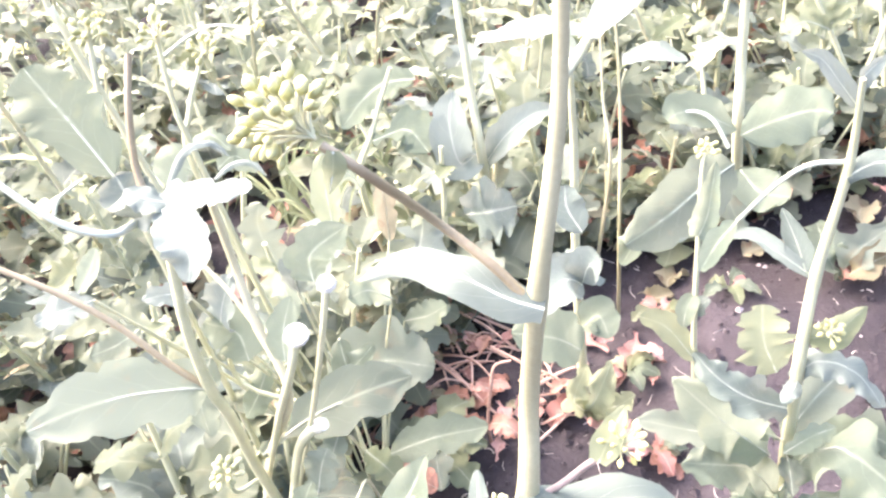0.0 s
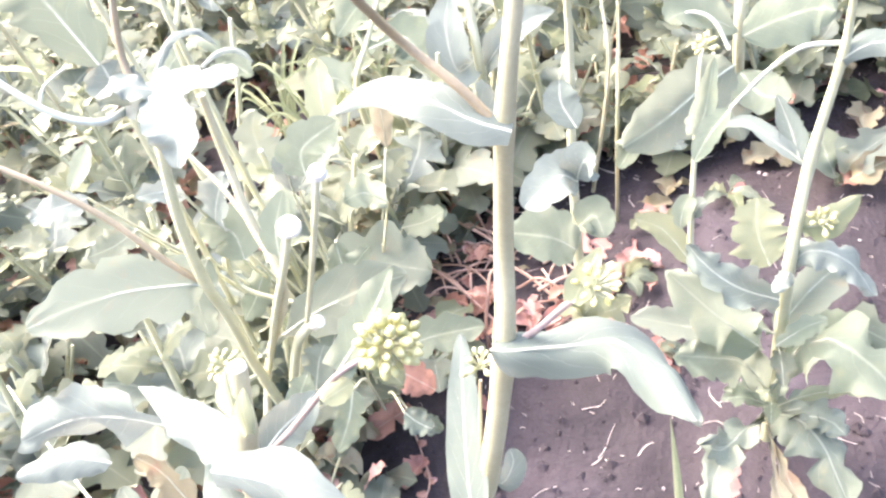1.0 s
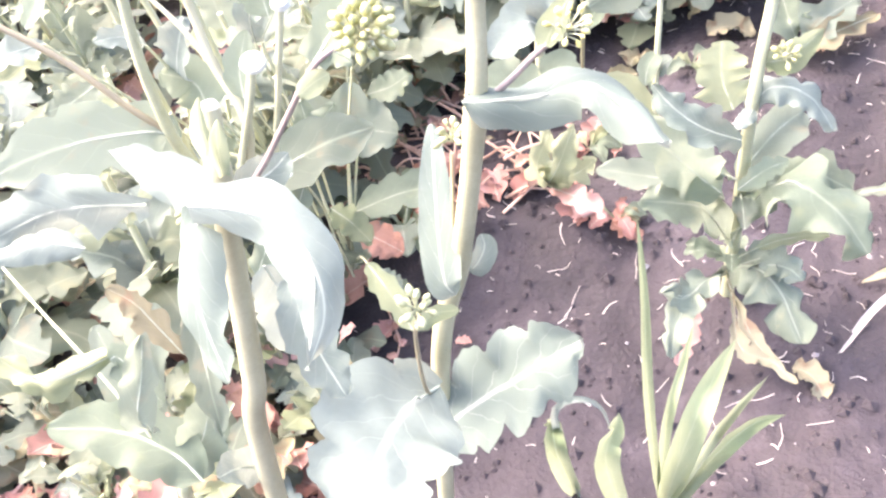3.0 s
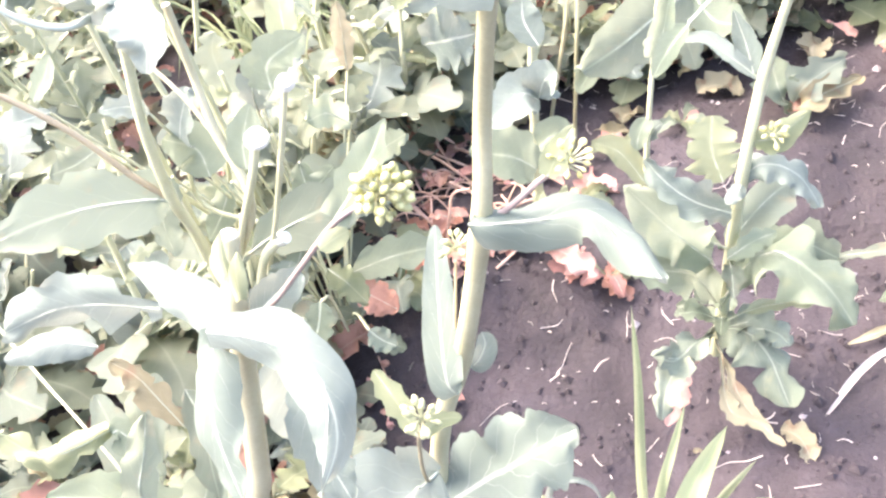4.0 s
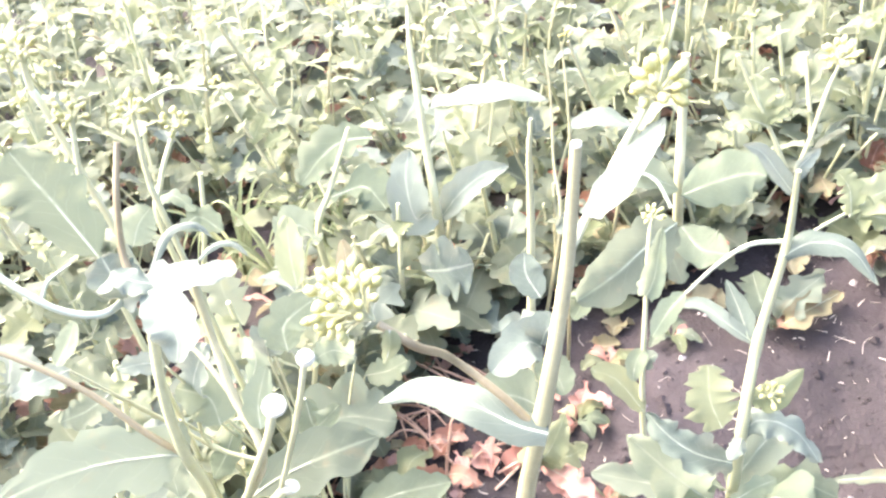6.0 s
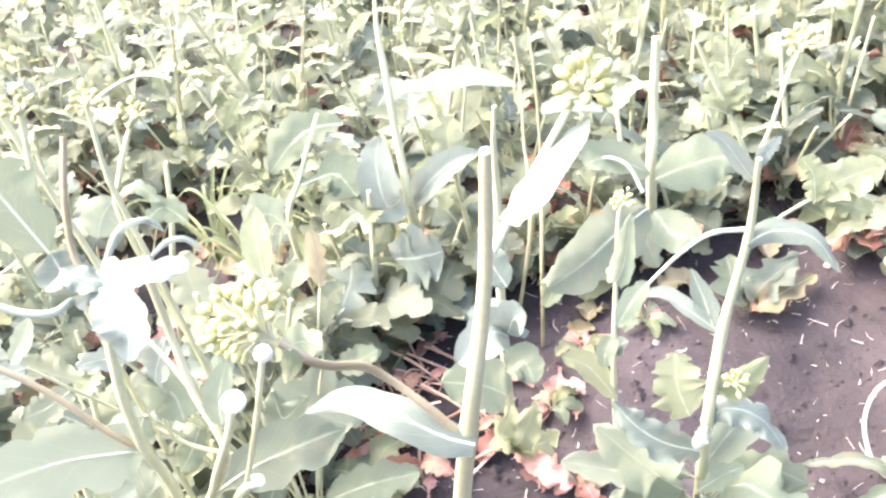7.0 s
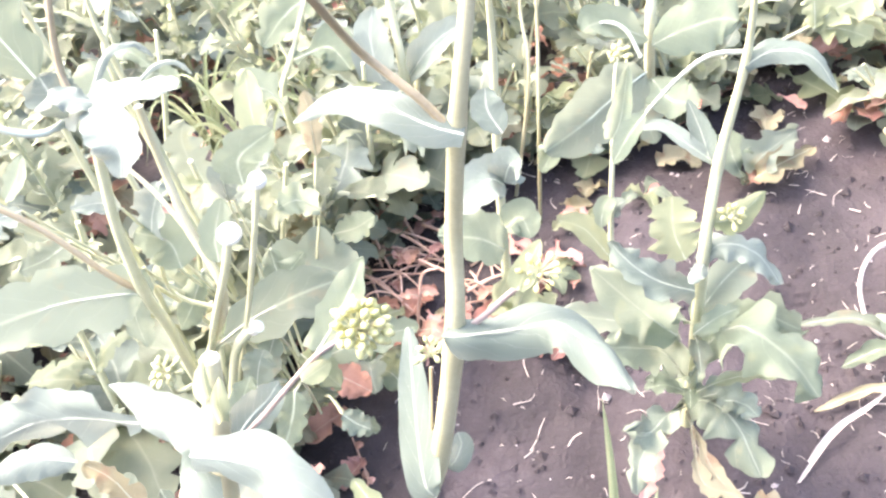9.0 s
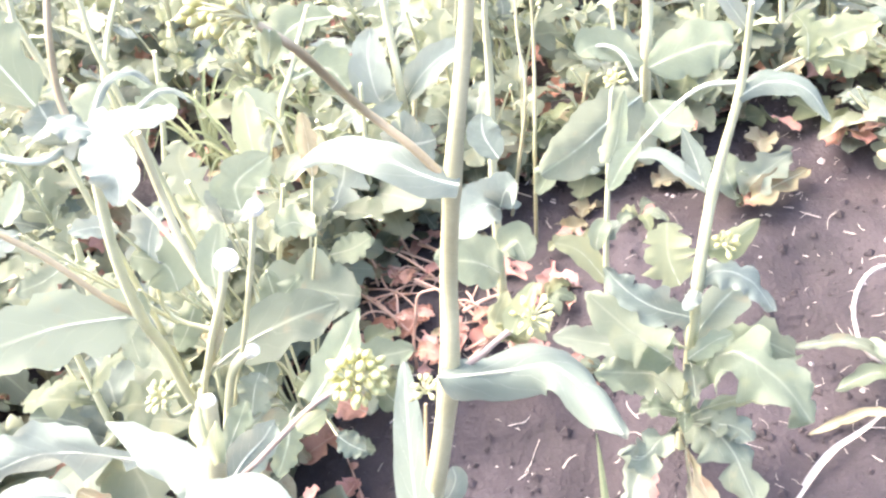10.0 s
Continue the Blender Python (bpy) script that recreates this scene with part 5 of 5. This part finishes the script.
def far_rows(places):
    rr = random.Random(41)
    src = []
    for me in FAR_LEAVES:
        uv = np.zeros((len(me.vertices), 2), dtype=np.float32)
        for lp in me.loops:
            uv[lp.vertex_index] = me.uv_layers[0].data[lp.index].uv
        co = np.array([tuple(v.co) for v in me.vertices])
        src.append((co, np.array([tuple(p.vertices) for p in me.polygons]), uv, FAR_MATERIALS.index(me.materials[0])))
    vs, fs, us, ms, total = [], [], [], [], 0

    def add(co, faces, uv, slot):
        nonlocal total
        vs.append(co)
        fs.extend((faces + total).tolist())
        us.append(uv)
        ms.extend([slot] * len(faces))
        total += len(co)

    head = HEADS[0]
    hco = np.array([tuple(v.co) for v in head.vertices])
    hf = [tuple(p.vertices) for p in head.polygons]
    for x, y in places:
        h = rr.uniform(0.28, 0.62)
        foot = Vector((x, y, soil_z(x, y)))
        lean = Vector((rr.uniform(-0.2, 0.2), rr.uniform(-0.2, 0.1), 0))
        tv, tf = tube_data([foot, foot + lean * h * 0.3 + Vector((0, 0, h * 0.5)), foot + lean * h + Vector((0, 0, h))], 0.006, 0.003, count=5, sides=5, cap=False)
        add(np.array([tuple(q) for q in tv]), np.array(tf), np.zeros((len(tv), 2), dtype=np.float32), 4)
        for i in range(26):
            up = i >= 18
            s = rr.uniform(0.45, 1.0) if up else rr.uniform(0.05, 0.6)
            m = Matrix.Translation(foot + lean * h * s * s + Vector((0, 0, h * s))) @ Euler((rr.uniform(-0.6, 0.6), rr.uniform(-1.05, 0.3), i * 2.4 + rr.uniform(-0.6, 0.6))).to_matrix().to_4x4() @ Matrix.Scale(rr.uniform(0.6, 1.05), 4)
            co, faces, uv, slot = src[rr.randrange(11, 16) if up else rr.randrange(11)]
            a = np.array(m)
            add(co @ a[:3, :3].T + a[:3, 3], faces, uv, slot)
        if rr.random() < 0.5:
            top = foot + lean * h + Vector((0, 0, h))
            vs.append(hco * rr.uniform(0.8, 1.2) + np.array(top))
            fs.extend(tuple(q + total for q in p) for p in hf)
            us.append(np.zeros((len(hco), 2), dtype=np.float32))
            ms.extend([rr.choice((5, 6))] * len(hf))
            total += len(hco)
    me = mesh_from("far_mustard", np.vstack(vs).tolist(), fs, FAR_MATERIALS[0], np.vstack(us))
    for extra in FAR_MATERIALS[1:]:
        me.materials.append(extra)
    me.polygons.foreach_set("material_index", ms)
    return tagged(put("far_mustard", me, None), "dense far rows of leafy green mustard plants", "plants", kind="stuff")


wide = random.Random(52)
beyond = []
for attempt in range(460):
    x, y = wide.uniform(-4.5, 4.5), wide.uniform(0.8, 7.0)
    if not (-0.9 - 0.42 * y < x < 0.55 + 0.55 * y and y < 5.1) and not (0.0 < x < 1.6 and y < 1.2):
        beyond.append((x, y))
far_rows(spots[236:] + beyond)

# ---- withered leaves on the soil ----
def fallen(x, y, k, turn, size, lift=0.006):
    ob = new("withered_leaf", DRY[k])
    kinds = ("rust-orange curled withered leaf lying on the soil", "pinkish withered lobed leaf lying on the soil", "tan dry leaf lying on the soil", "small bleached dry leaf lying on the soil")
    tagged(ob, kinds[k], "dead leaf", "withered leaves")
    ob.matrix_basis = Matrix.Translation((x, y, soil_z(x, y) + lift)) @ Euler((rng.uniform(-0.3, 0.3), rng.uniform(0.1, 0.45), turn)).to_matrix().to_4x4() @ Matrix.Scale(size, 4)
    return ob


# under the tall stem
for (x, y, z), k, turn, size in (((0.053, 1.060, 0.021), 0, 0.4, 1.0), ((0.013, 1.024, 0.015), 0, 2.5, 0.9), ((-0.042, 0.988, 0.009), 1, 1.0, 1.3), ((0.412, 1.231, 0.031), 2, 3.0, 1.0), ((0.265, 1.052, 0.020), 1, 0.3, 1.4),
        ((0.271, 1.107, 0.027), 1, 1.9, 1.2), ((-0.319, 1.760, 0.031), 0, 1.2, 1.3), ((0.330, 1.140, 0.030), 1, 4.0, 0.9), ((0.295, 0.938, -0.004), 0, 5.0, 0.7), ((0.685, 1.622, 0.032), 2, 0.5, 1.3)):
    fallen(x, y, k, turn, size)
# along the bed
for (x, y, z), k, turn, size in (((0.703, 1.186, 0.031), 0, 2.2, 0.8), ((0.768, 1.280, 0.031), 2, 1.2, 1.5), ((-0.041, 0.990, 0.008), 1, 3.6, 1.5), ((-0.009, 1.033, 0.018), 0, 5.1, 1.0), ((0.287, 0.937, -0.003), 0, 0.2, 0.6),
        ((0.324, 0.651, -0.058), 2, 0.2, 0.2), ((-0.446, 0.989, 0.009), 2, 0.6, 1.6), ((-0.525, 0.980, 0.007), 1, 1.6, 1.4), ((-0.060, 0.862, -0.022), 3, 4.6, 1.0), ((0.262, 1.029, 0.017), 1, 4.2, 1.2)):
    fallen(x, y, k, turn, size)
# about the leafy plants
for (x, y, z), k, turn, size in (((0.153, 1.008, 0.012), 3, 2.0, 1.3), ((0.429, 0.648, -0.059), 2, 5.4, 0.9), ((0.175, 0.991, 0.009), 3, 1.0, 1.4), ((0.415, 1.237, 0.031), 2, 1.0, 1.2), ((0.105, 1.387, 0.031), 3, 2.0, 1.4),
        ((0.553, 1.280, 0.032), 2, 0.0, 1.3), ((-0.433, 1.217, 0.032), 0, 2.0, 1.5), ((0.029, 1.636, 0.031), 2, 1.0, 1.2), ((0.577, 1.978, 0.032), 1, 2.0, 1.2), ((0.353, 2.259, 0.032), 2, 2.0, 1.2)):
    fallen(x, y, k, turn, size)

# the withered layer under the canopy, joined
def litter(count, seed):
    rr = random.Random(seed)
    shapes = []
    for i, (kind, le, h, arch, m, cu, te) in enumerate((("ovate", 0.07, 0.022, 0.4, RUSTY, 0.5, 0.4), ("lyrate", 0.08, 0.022, 0.5, PINKISH, 0.3, 0.4), ("ovate", 0.06, 0.02, 0.5, TAN, 0.6, 0.35), ("lyrate", 0.075, 0.022, 0.5, SHADE, 0.3, 0.35))):
        pts = [(le * q / 4, 0, le * (0.3 * q / 4 - arch * 0.5 * (q / 4) ** 2)) for q in range(5)]
        v, f, uv, _, _ = blade_data(pts, h, kind, (0, 0, 1), cu, 0.2, te, 270 + i, 12, 4)
        shapes.append((np.array([tuple(p) for p in v]), np.array(f), np.array(uv)))
    vs, fs, us, ms, total = [], [], [], [], 0
    while len(vs) < count:
        y = 0.55 + 2.2 * rr.random() ** 1.3
        x = rr.uniform(-0.35 - 0.45 * y, 0.3 + 0.6 * y)
        if (bare(x, y) and not (x < -0.1 and y < 1.0)) or math.hypot(x + 0.32, y - 1.77) < 0.17:
            continue
        k = rr.choice((0, 1, 1, 2, 2, 3, 3))
        co, faces, uv = shapes[k]
        m = np.array(Matrix.Translation((x, y, soil_z(x, y) + rr.uniform(0.004, 0.06))) @ Euler((rr.uniform(-0.7, 0.7), rr.uniform(-0.7, 0.4), rr.uniform(0, 6.283))).to_matrix().to_4x4() @ Matrix.Scale(rr.uniform(0.6, 1.3), 4))
        vs.append(co @ m[:3, :3].T + m[:3, 3])
        fs.extend((faces + total).tolist())
        us.append(uv)
        ms.extend([k] * len(faces))
        total += len(co)
    me = mesh_from("leaf_litter", np.vstack(vs).tolist(), fs, RUSTY, np.vstack(us))
    for extra in (PINKISH, TAN, SHADE):
        me.materials.append(extra)
    me.polygons.foreach_set("material_index", ms)
    return tagged(put("leaf_litter", me, None), "layer of withered brown and pinkish leaves under the mustard plants", "dead leaves", kind="stuff")


litter(1500, 71)

# ---- dry stalks under the plants ----
def stalk(points, r0, r1, label, name="dry_stalk", material=None):
    v, f = tube_data(points, r0, r1, count=14, sides=7)
    return tagged(put(name, mesh_from(name, v, f, material or TWIG), None), label, "stalk", "dry stalks")


for (x0, y0, z0), (x1, y1, z1), lift in (((0.001, 1.214, 0.031), (0.095, 1.099, 0.026), 0.02), ((0.028, 1.242, 0.031), (0.122, 1.153, 0.031), 0.03), ((0.059, 1.172, 0.032), (0.054, 1.064, 0.023), 0.03), ((0.029, 1.154, 0.032), (0.117, 1.182, 0.032), 0.02), ((0.014, 1.311, 0.031), (0.092, 1.205, 0.032), 0.03), ((0.099, 1.022, 0.015), (0.185, 1.062, 0.022), 0.02),
        ((0.148, 1.009, 0.013), (0.217, 1.013, 0.013), 0.02), ((0.139, 0.983, 0.006), (0.215, 1.040, 0.019), 0.02), ((0.006, 1.157, 0.032), (0.100, 1.150, 0.031), 0.02), ((-0.018, 1.194, 0.032), (0.055, 1.097, 0.027), 0.02), ((0.171, 1.013, 0.013), (0.217, 1.022, 0.014), 0.015), ((0.353, 1.190, 0.031), (0.437, 1.191, 0.031), 0.01)):
    mid = ((x0 + x1) / 2 + rng.uniform(-0.02, 0.02), (y0 + y1) / 2, soil_z((x0 + x1) / 2, (y0 + y1) / 2) + lift)
    stalk([(x0, y0, soil_z(x0, y0) + 0.003), mid, (x1, y1, soil_z(x1, y1) + 0.004)], 0.0024, 0.0014, "thin reddish dry stalk on the soil")
shoot = thing("withered_shoot", "withered reddish shoot with small orange leaves standing in soil", "plant", "dry stalks")
tube("stem", [(0.070, 1.000, soil_z(0.070, 1.0) - 0.01), (0.074, 0.990, 0.072), (0.089, 0.990, 0.135), (0.100, 1.000, 0.161), (0.124, 1.000, 0.164)], 0.0028, 0.0018, TWIG, shoot, count=16, sides=7)
for k, (pts, h) in enumerate((([(0.087, 0.990, 0.130), (0.076, 0.988, 0.140), (0.060, 0.985, 0.142)], 0.008), ([(0.090, 0.990, 0.135), (0.100, 0.988, 0.138), (0.116, 0.985, 0.130)], 0.008), ([(0.072, 0.992, 0.060), (0.046, 0.975, 0.085), (0.016, 0.965, 0.075)], 0.018), ([(0.074, 0.990, 0.065), (0.095, 0.965, 0.085), (0.116, 0.950, 0.070)], 0.016))):
    leaf(shoot, pts, h, RUSTY, "ovate", face=(0.0, -0.6, 0.8), teeth=0.3, ruffle=0.35, seed=780 + k, nu=18, rib=0.0007)
for (x0, y0), (x1, y1), lift in (((-0.02, 1.20), (0.09, 1.03), 0.03), ((0.02, 1.30), (0.16, 1.20), 0.05), ((0.04, 1.33), (0.15, 1.27), 0.05), ((0.00, 1.24), (0.12, 1.21), 0.04), ((0.10, 1.16), (0.20, 1.04), 0.03), ((0.05, 1.26), (0.14, 1.17), 0.06), ((0.12, 1.26), (0.20, 1.17), 0.04), ((0.02, 1.27), (0.05, 1.19), 0.07), ((0.06, 1.34), (0.11, 1.25), 0.06), ((0.16, 1.06), (0.24, 1.10), 0.03)):
    stalk([(x0, y0, soil_z(x0, y0) + lift), ((x0 + x1) / 2, (y0 + y1) / 2, soil_z((x0 + x1) / 2, (y0 + y1) / 2) + lift * 0.8), (x1, y1, soil_z(x1, y1) + 0.004)], 0.0030, 0.0022, "straight pinkish dry stalk leaning on the soil")
strand = thing("withered_shoot", "curled pinkish withered strand with shrivelled small leaves", "plant", "dry stalks")
line = [Vector(p) for p in [(-0.065, 0.9, 0.032), (-0.062, 0.913, -0.022), (-0.05, 0.857, -0.022), (-0.044, 0.816, -0.022), (-0.055, 0.781, -0.022)]]
tube("stem", [(line[0].x - 0.01, line[0].y + 0.10, soil_z(line[0].x - 0.01, line[0].y + 0.10) - 0.005)] + line, 0.0016, 0.0012, TWIG, strand, count=16, sides=6)
for k in range(9):
    o = line[min(4, k // 2)] + (line[min(4, k // 2 + 1)] - line[min(4, k // 2)]) * (0.5 * (k % 2))
    a = k * 2.2
    d = Vector((math.cos(a), -0.3, math.sin(a))) * 0.014
    leaf(strand, [o, o + d * 0.5 + Vector((0, -0.003, 0.002)), o + d], 0.0055, (PINKISH, RUSTY)[k % 2], "ovate", face=(0.0, -0.7, 0.7), cup=0.5, teeth=0.3, ruffle=0.4, seed=790 + k, nu=12, nv=6, rib=0)
# a tangle of withered leaves and stalks where the bed begins
tangle = random.Random(31)
for k in range(60):
    x, y = tangle.gauss(0.08, 0.13), tangle.gauss(1.10, 0.14)
    if 0.75 < y < 1.5 and not (x > 0.10 and y < 0.96):
        fallen(x, y, tangle.choice((0, 1, 1, 2, 3, 3)), tangle.uniform(0, 6.28), tangle.uniform(0.3, 0.75), tangle.uniform(0.003, 0.03))
for k in range(34):
    x, y, a, le = tangle.gauss(0.08, 0.10), tangle.gauss(1.12, 0.12), tangle.uniform(0, 6.28), tangle.uniform(0.04, 0.11)
    x1, y1 = x + math.cos(a) * le, y + math.sin(a) * le
    if min(y, y1) < 0.97:
        continue
    stalk([(x, y, soil_z(x, y) + 0.004), ((x + x1) / 2, (y + y1) / 2, soil_z(x, y) + tangle.uniform(0.008, 0.035)), (x1, y1, soil_z(x1, y1) + 0.004)], 0.0022, 0.0012, "thin reddish dry stalk on the soil")
# thin curled stalks and seedlings on the open soil
curl = random.Random(61)
for k in range(26):
    x, y, a, le = curl.uniform(0.08, 0.85), curl.uniform(0.55, 1.2), curl.uniform(0, 6.28), curl.uniform(0.025, 0.07)
    pts = [(x, y)]
    for step in range(3):
        a += curl.uniform(-0.7, 0.7)
        pts.append((pts[-1][0] + math.cos(a) * le / 3, pts[-1][1] + math.sin(a) * le / 3))
    stalk([(px, py, soil_z(px, py) + 0.0018) for px, py in pts], 0.0008, 0.0004, "thin pale curled straw on the soil", "straw_stalk", STRAW)
for (x, y, z), seed in (((0.376, 1.174, 0.031), 1), ((0.291, 1.067, 0.022), 2), ((0.296, 0.940, -0.003), 3), ((0.496, 1.199, 0.032), 4)):
    rr = random.Random(seed)
    seedling = thing("seedling", "small yellowing seedling on bare soil", "plant", "seedlings")
    for k in range(6):
        a, le = k * 2.4 + rr.uniform(-0.4, 0.4), rr.uniform(0.03, 0.055)
        d, o = Vector((math.cos(a), math.sin(a), 0)), Vector((x, y, soil_z(x, y) + 0.004))
        leaf(seedling, [o, o + d * le * 0.5 + Vector((0, 0, le * 0.35)), o + d * le + Vector((0, 0, le * 0.1))], 0.012, rr.choice((YOUNG, TAN, GREEN, PINKISH)), "lyrate", face=(0.0, -0.3, 0.95), teeth=0.3, ruffle=0.3, seed=800 + 10 * seed + k, nu=12, nv=6, rib=0.0006)
h0, h1, h2, h3, h4 = (0.780, 0.939, 0.046), (0.732, 0.918, 0.051), (0.698, 0.882, 0.032), (0.690, 0.833, 0.001), (0.728, 0.819, -0.033)
stalk([(0.859, 0.951, 0.000), h0, h1, h2, h3, h4], 0.0032, 0.0028, "pale dry stalk bent into a hoop", "bent_stalk", STRAW)

# ---- grass beside the furrow ----
def grass_tuft(x, y, blades, label):
    tuft = thing("grass_tuft", label, "grass", "grass tufts")
    for pts, half, mat, face in blades:
        v, f, uv, c, _ = blade_data(pts, half, "strap", face, 0.5, 0.02, 0.0, 3, 14, 4)
        put("grass_blade", mesh_from("grass_blade", v, f, mat, uv), tuft)
    return tuft


G0 = (0.228, 0.528, -0.059)
grass_tuft(G0[0], G0[1], [
    ([G0, (0.191, 0.397, 0.305), (0.194, 0.401, 0.428), (0.197, 0.418, 0.491)], 0.0042, GRASS, (0, -0.8, 0.5)),
    ([G0, (0.209, 0.420, 0.240), (0.230, 0.440, 0.291), (0.246, 0.456, 0.322)], 0.005, GRASS, (0, -0.8, 0.5)),
    ([(0.230, 0.517, -0.059), (0.208, 0.365, 0.299), (0.229, 0.370, 0.362), (0.248, 0.376, 0.397)], 0.011, GRASS, (-0.3, -0.8, 0.5)),
    ([(0.232, 0.513, -0.058), (0.224, 0.372, 0.275), (0.251, 0.378, 0.311), (0.277, 0.386, 0.332)], 0.005, YOUNG, (0, -0.8, 0.5)),
    ([(0.234, 0.509, -0.059), (0.222, 0.355, 0.287), (0.254, 0.358, 0.318), (0.277, 0.355, 0.327)], 0.008, GRASS, (0, -0.8, 0.5)),
], "fresh green grass tuft in bare soil")
grass_tuft(G0[0], G0[1], [
    ([(0.140, 0.548, -0.058), (0.121, 0.420, 0.267), (0.123, 0.400, 0.333), (0.140, 0.395, 0.344), (0.154, 0.390, 0.334), (0.159, 0.385, 0.308)], 0.0030, GLAUCOUS, (0, -0.7, 0.7)),
    ([(0.182, 0.529, -0.058), (0.153, 0.397, 0.248), (0.165, 0.408, 0.275), (0.171, 0.411, 0.292)], 0.011, GRASS, (0, -0.9, 0.4)),
    ([(0.136, 0.555, -0.059), (0.117, 0.405, 0.259), (0.118, 0.418, 0.288), (0.115, 0.415, 0.300)], 0.009, GRASS, (0, -0.9, 0.4)),
], "short broad green grass blades in bare soil")
T9 = (0.527, 0.688, -0.055)
grass_tuft(T9[0], T9[1], [
    ([T9, (0.576, 0.711, -0.032), (0.633, 0.730, -0.030), (0.719, 0.775, -0.042)], 0.0042, STRAW, (0, -0.4, 0.9)),
    ([(0.498, 0.662, -0.057), (0.554, 0.698, -0.043), (0.607, 0.724, -0.036)], 0.0025, STRAW, (0, -0.4, 0.9))], "bleached grass blades lying on soil")
for (x, y, z), n, seed in (((-0.251, 1.685, 0.031), 16, 1), ((-0.163, 1.562, 0.031), 14, 2), ((-0.067, 1.653, 0.032), 12, 3), ((-0.044, 1.591, 0.031), 12, 4)):
    rr = random.Random(seed)
    blades = []
    for i in range(n):
        a, s = rr.uniform(0, 6.283), rr.uniform(0.12, 0.26)
        d = Vector((math.cos(a), math.sin(a), 0))
        o = Vector((x, y, soil_z(x, y) - 0.01))
        blades.append(([o, o + d * s * 0.15 + Vector((0, 0, s * 0.6)), o + d * s * 0.45 + Vector((0, 0, s * 0.95)), o + d * s * 0.8 + Vector((0, 0, s * rr.uniform(0.5, 1.0)))], 0.004, GRASS, (0, -0.6, 0.8)))
    grass_tuft(x, y, blades, "green grass tuft among the mustard")

# ---- straw, crumbs and pebbles strewn over the soil ----
def scatter(name, label, count, seed, make, material, x0, x1, y0, y1):
    rr = random.Random(seed)
    v, f = [], []
    for i in range(count):
        x, y = rr.uniform(x0, x1), rr.uniform(y0, y1)
        sv, sf = make(rr, x, y)
        f += [tuple(q + len(v) for q in p) for p in sf]
        v += sv
    return tagged(put(name, mesh_from(name, v, f, material, smooth=False), None), label, "litter", kind="stuff")


def sliver(rr, x, y):
    a, le, w = rr.uniform(0, math.pi), rr.uniform(0.005, 0.022) * rr.choice((0.4, 0.7, 1, 1.6)), rr.uniform(0.0003, 0.0008) * rr.choice((1, 1, 1.8))
    z = soil_z(x, y) + 0.0015
    d = Vector((math.cos(a) * le / 2, math.sin(a) * le / 2, rr.uniform(-0.001, 0.003)))
    bend = Vector((rr.uniform(-0.22, 0.22) * le, rr.uniform(-0.22, 0.22) * le, 0.001))
    o = Vector((x, y, z))
    return tube_data([o - d, o + bend, o + d], w, w * 0.6, count=4, sides=4)


def crumb(rr, x, y):
    s = rr.uniform(0.0015, 0.006) * rr.choice((0.6, 1, 1, 1.8))
    z = soil_z(x, y) + s * 0.2
    v = [Vector((x, y, z)) + Vector(p) * s * rr.uniform(0.7, 1.2) for p in ((1, 0, 0), (0, 1, 0), (-1, 0, 0), (0, -1, 0), (0, 0, 0.8), (0, 0, -0.8))]
    return v, [(0, 1, 4), (1, 2, 4), (2, 3, 4), (3, 0, 4), (1, 0, 5), (2, 1, 5), (3, 2, 5), (0, 3, 5)]


scatter("straw_litter", "pale straw fragments strewn over dark soil", 700, 21, sliver, STRAW, -0.2, 1.3, 0.42, 1.5)
scatter("soil_crumbs", "loose dark crumbs of soil", 3200, 22, crumb, SOIL, -0.3, 1.4, 0.40, 1.6)
scatter("small_stones", "tiny pale stones on the soil", 130, 23, crumb, STONE, -0.1, 1.2, 0.45, 1.4)
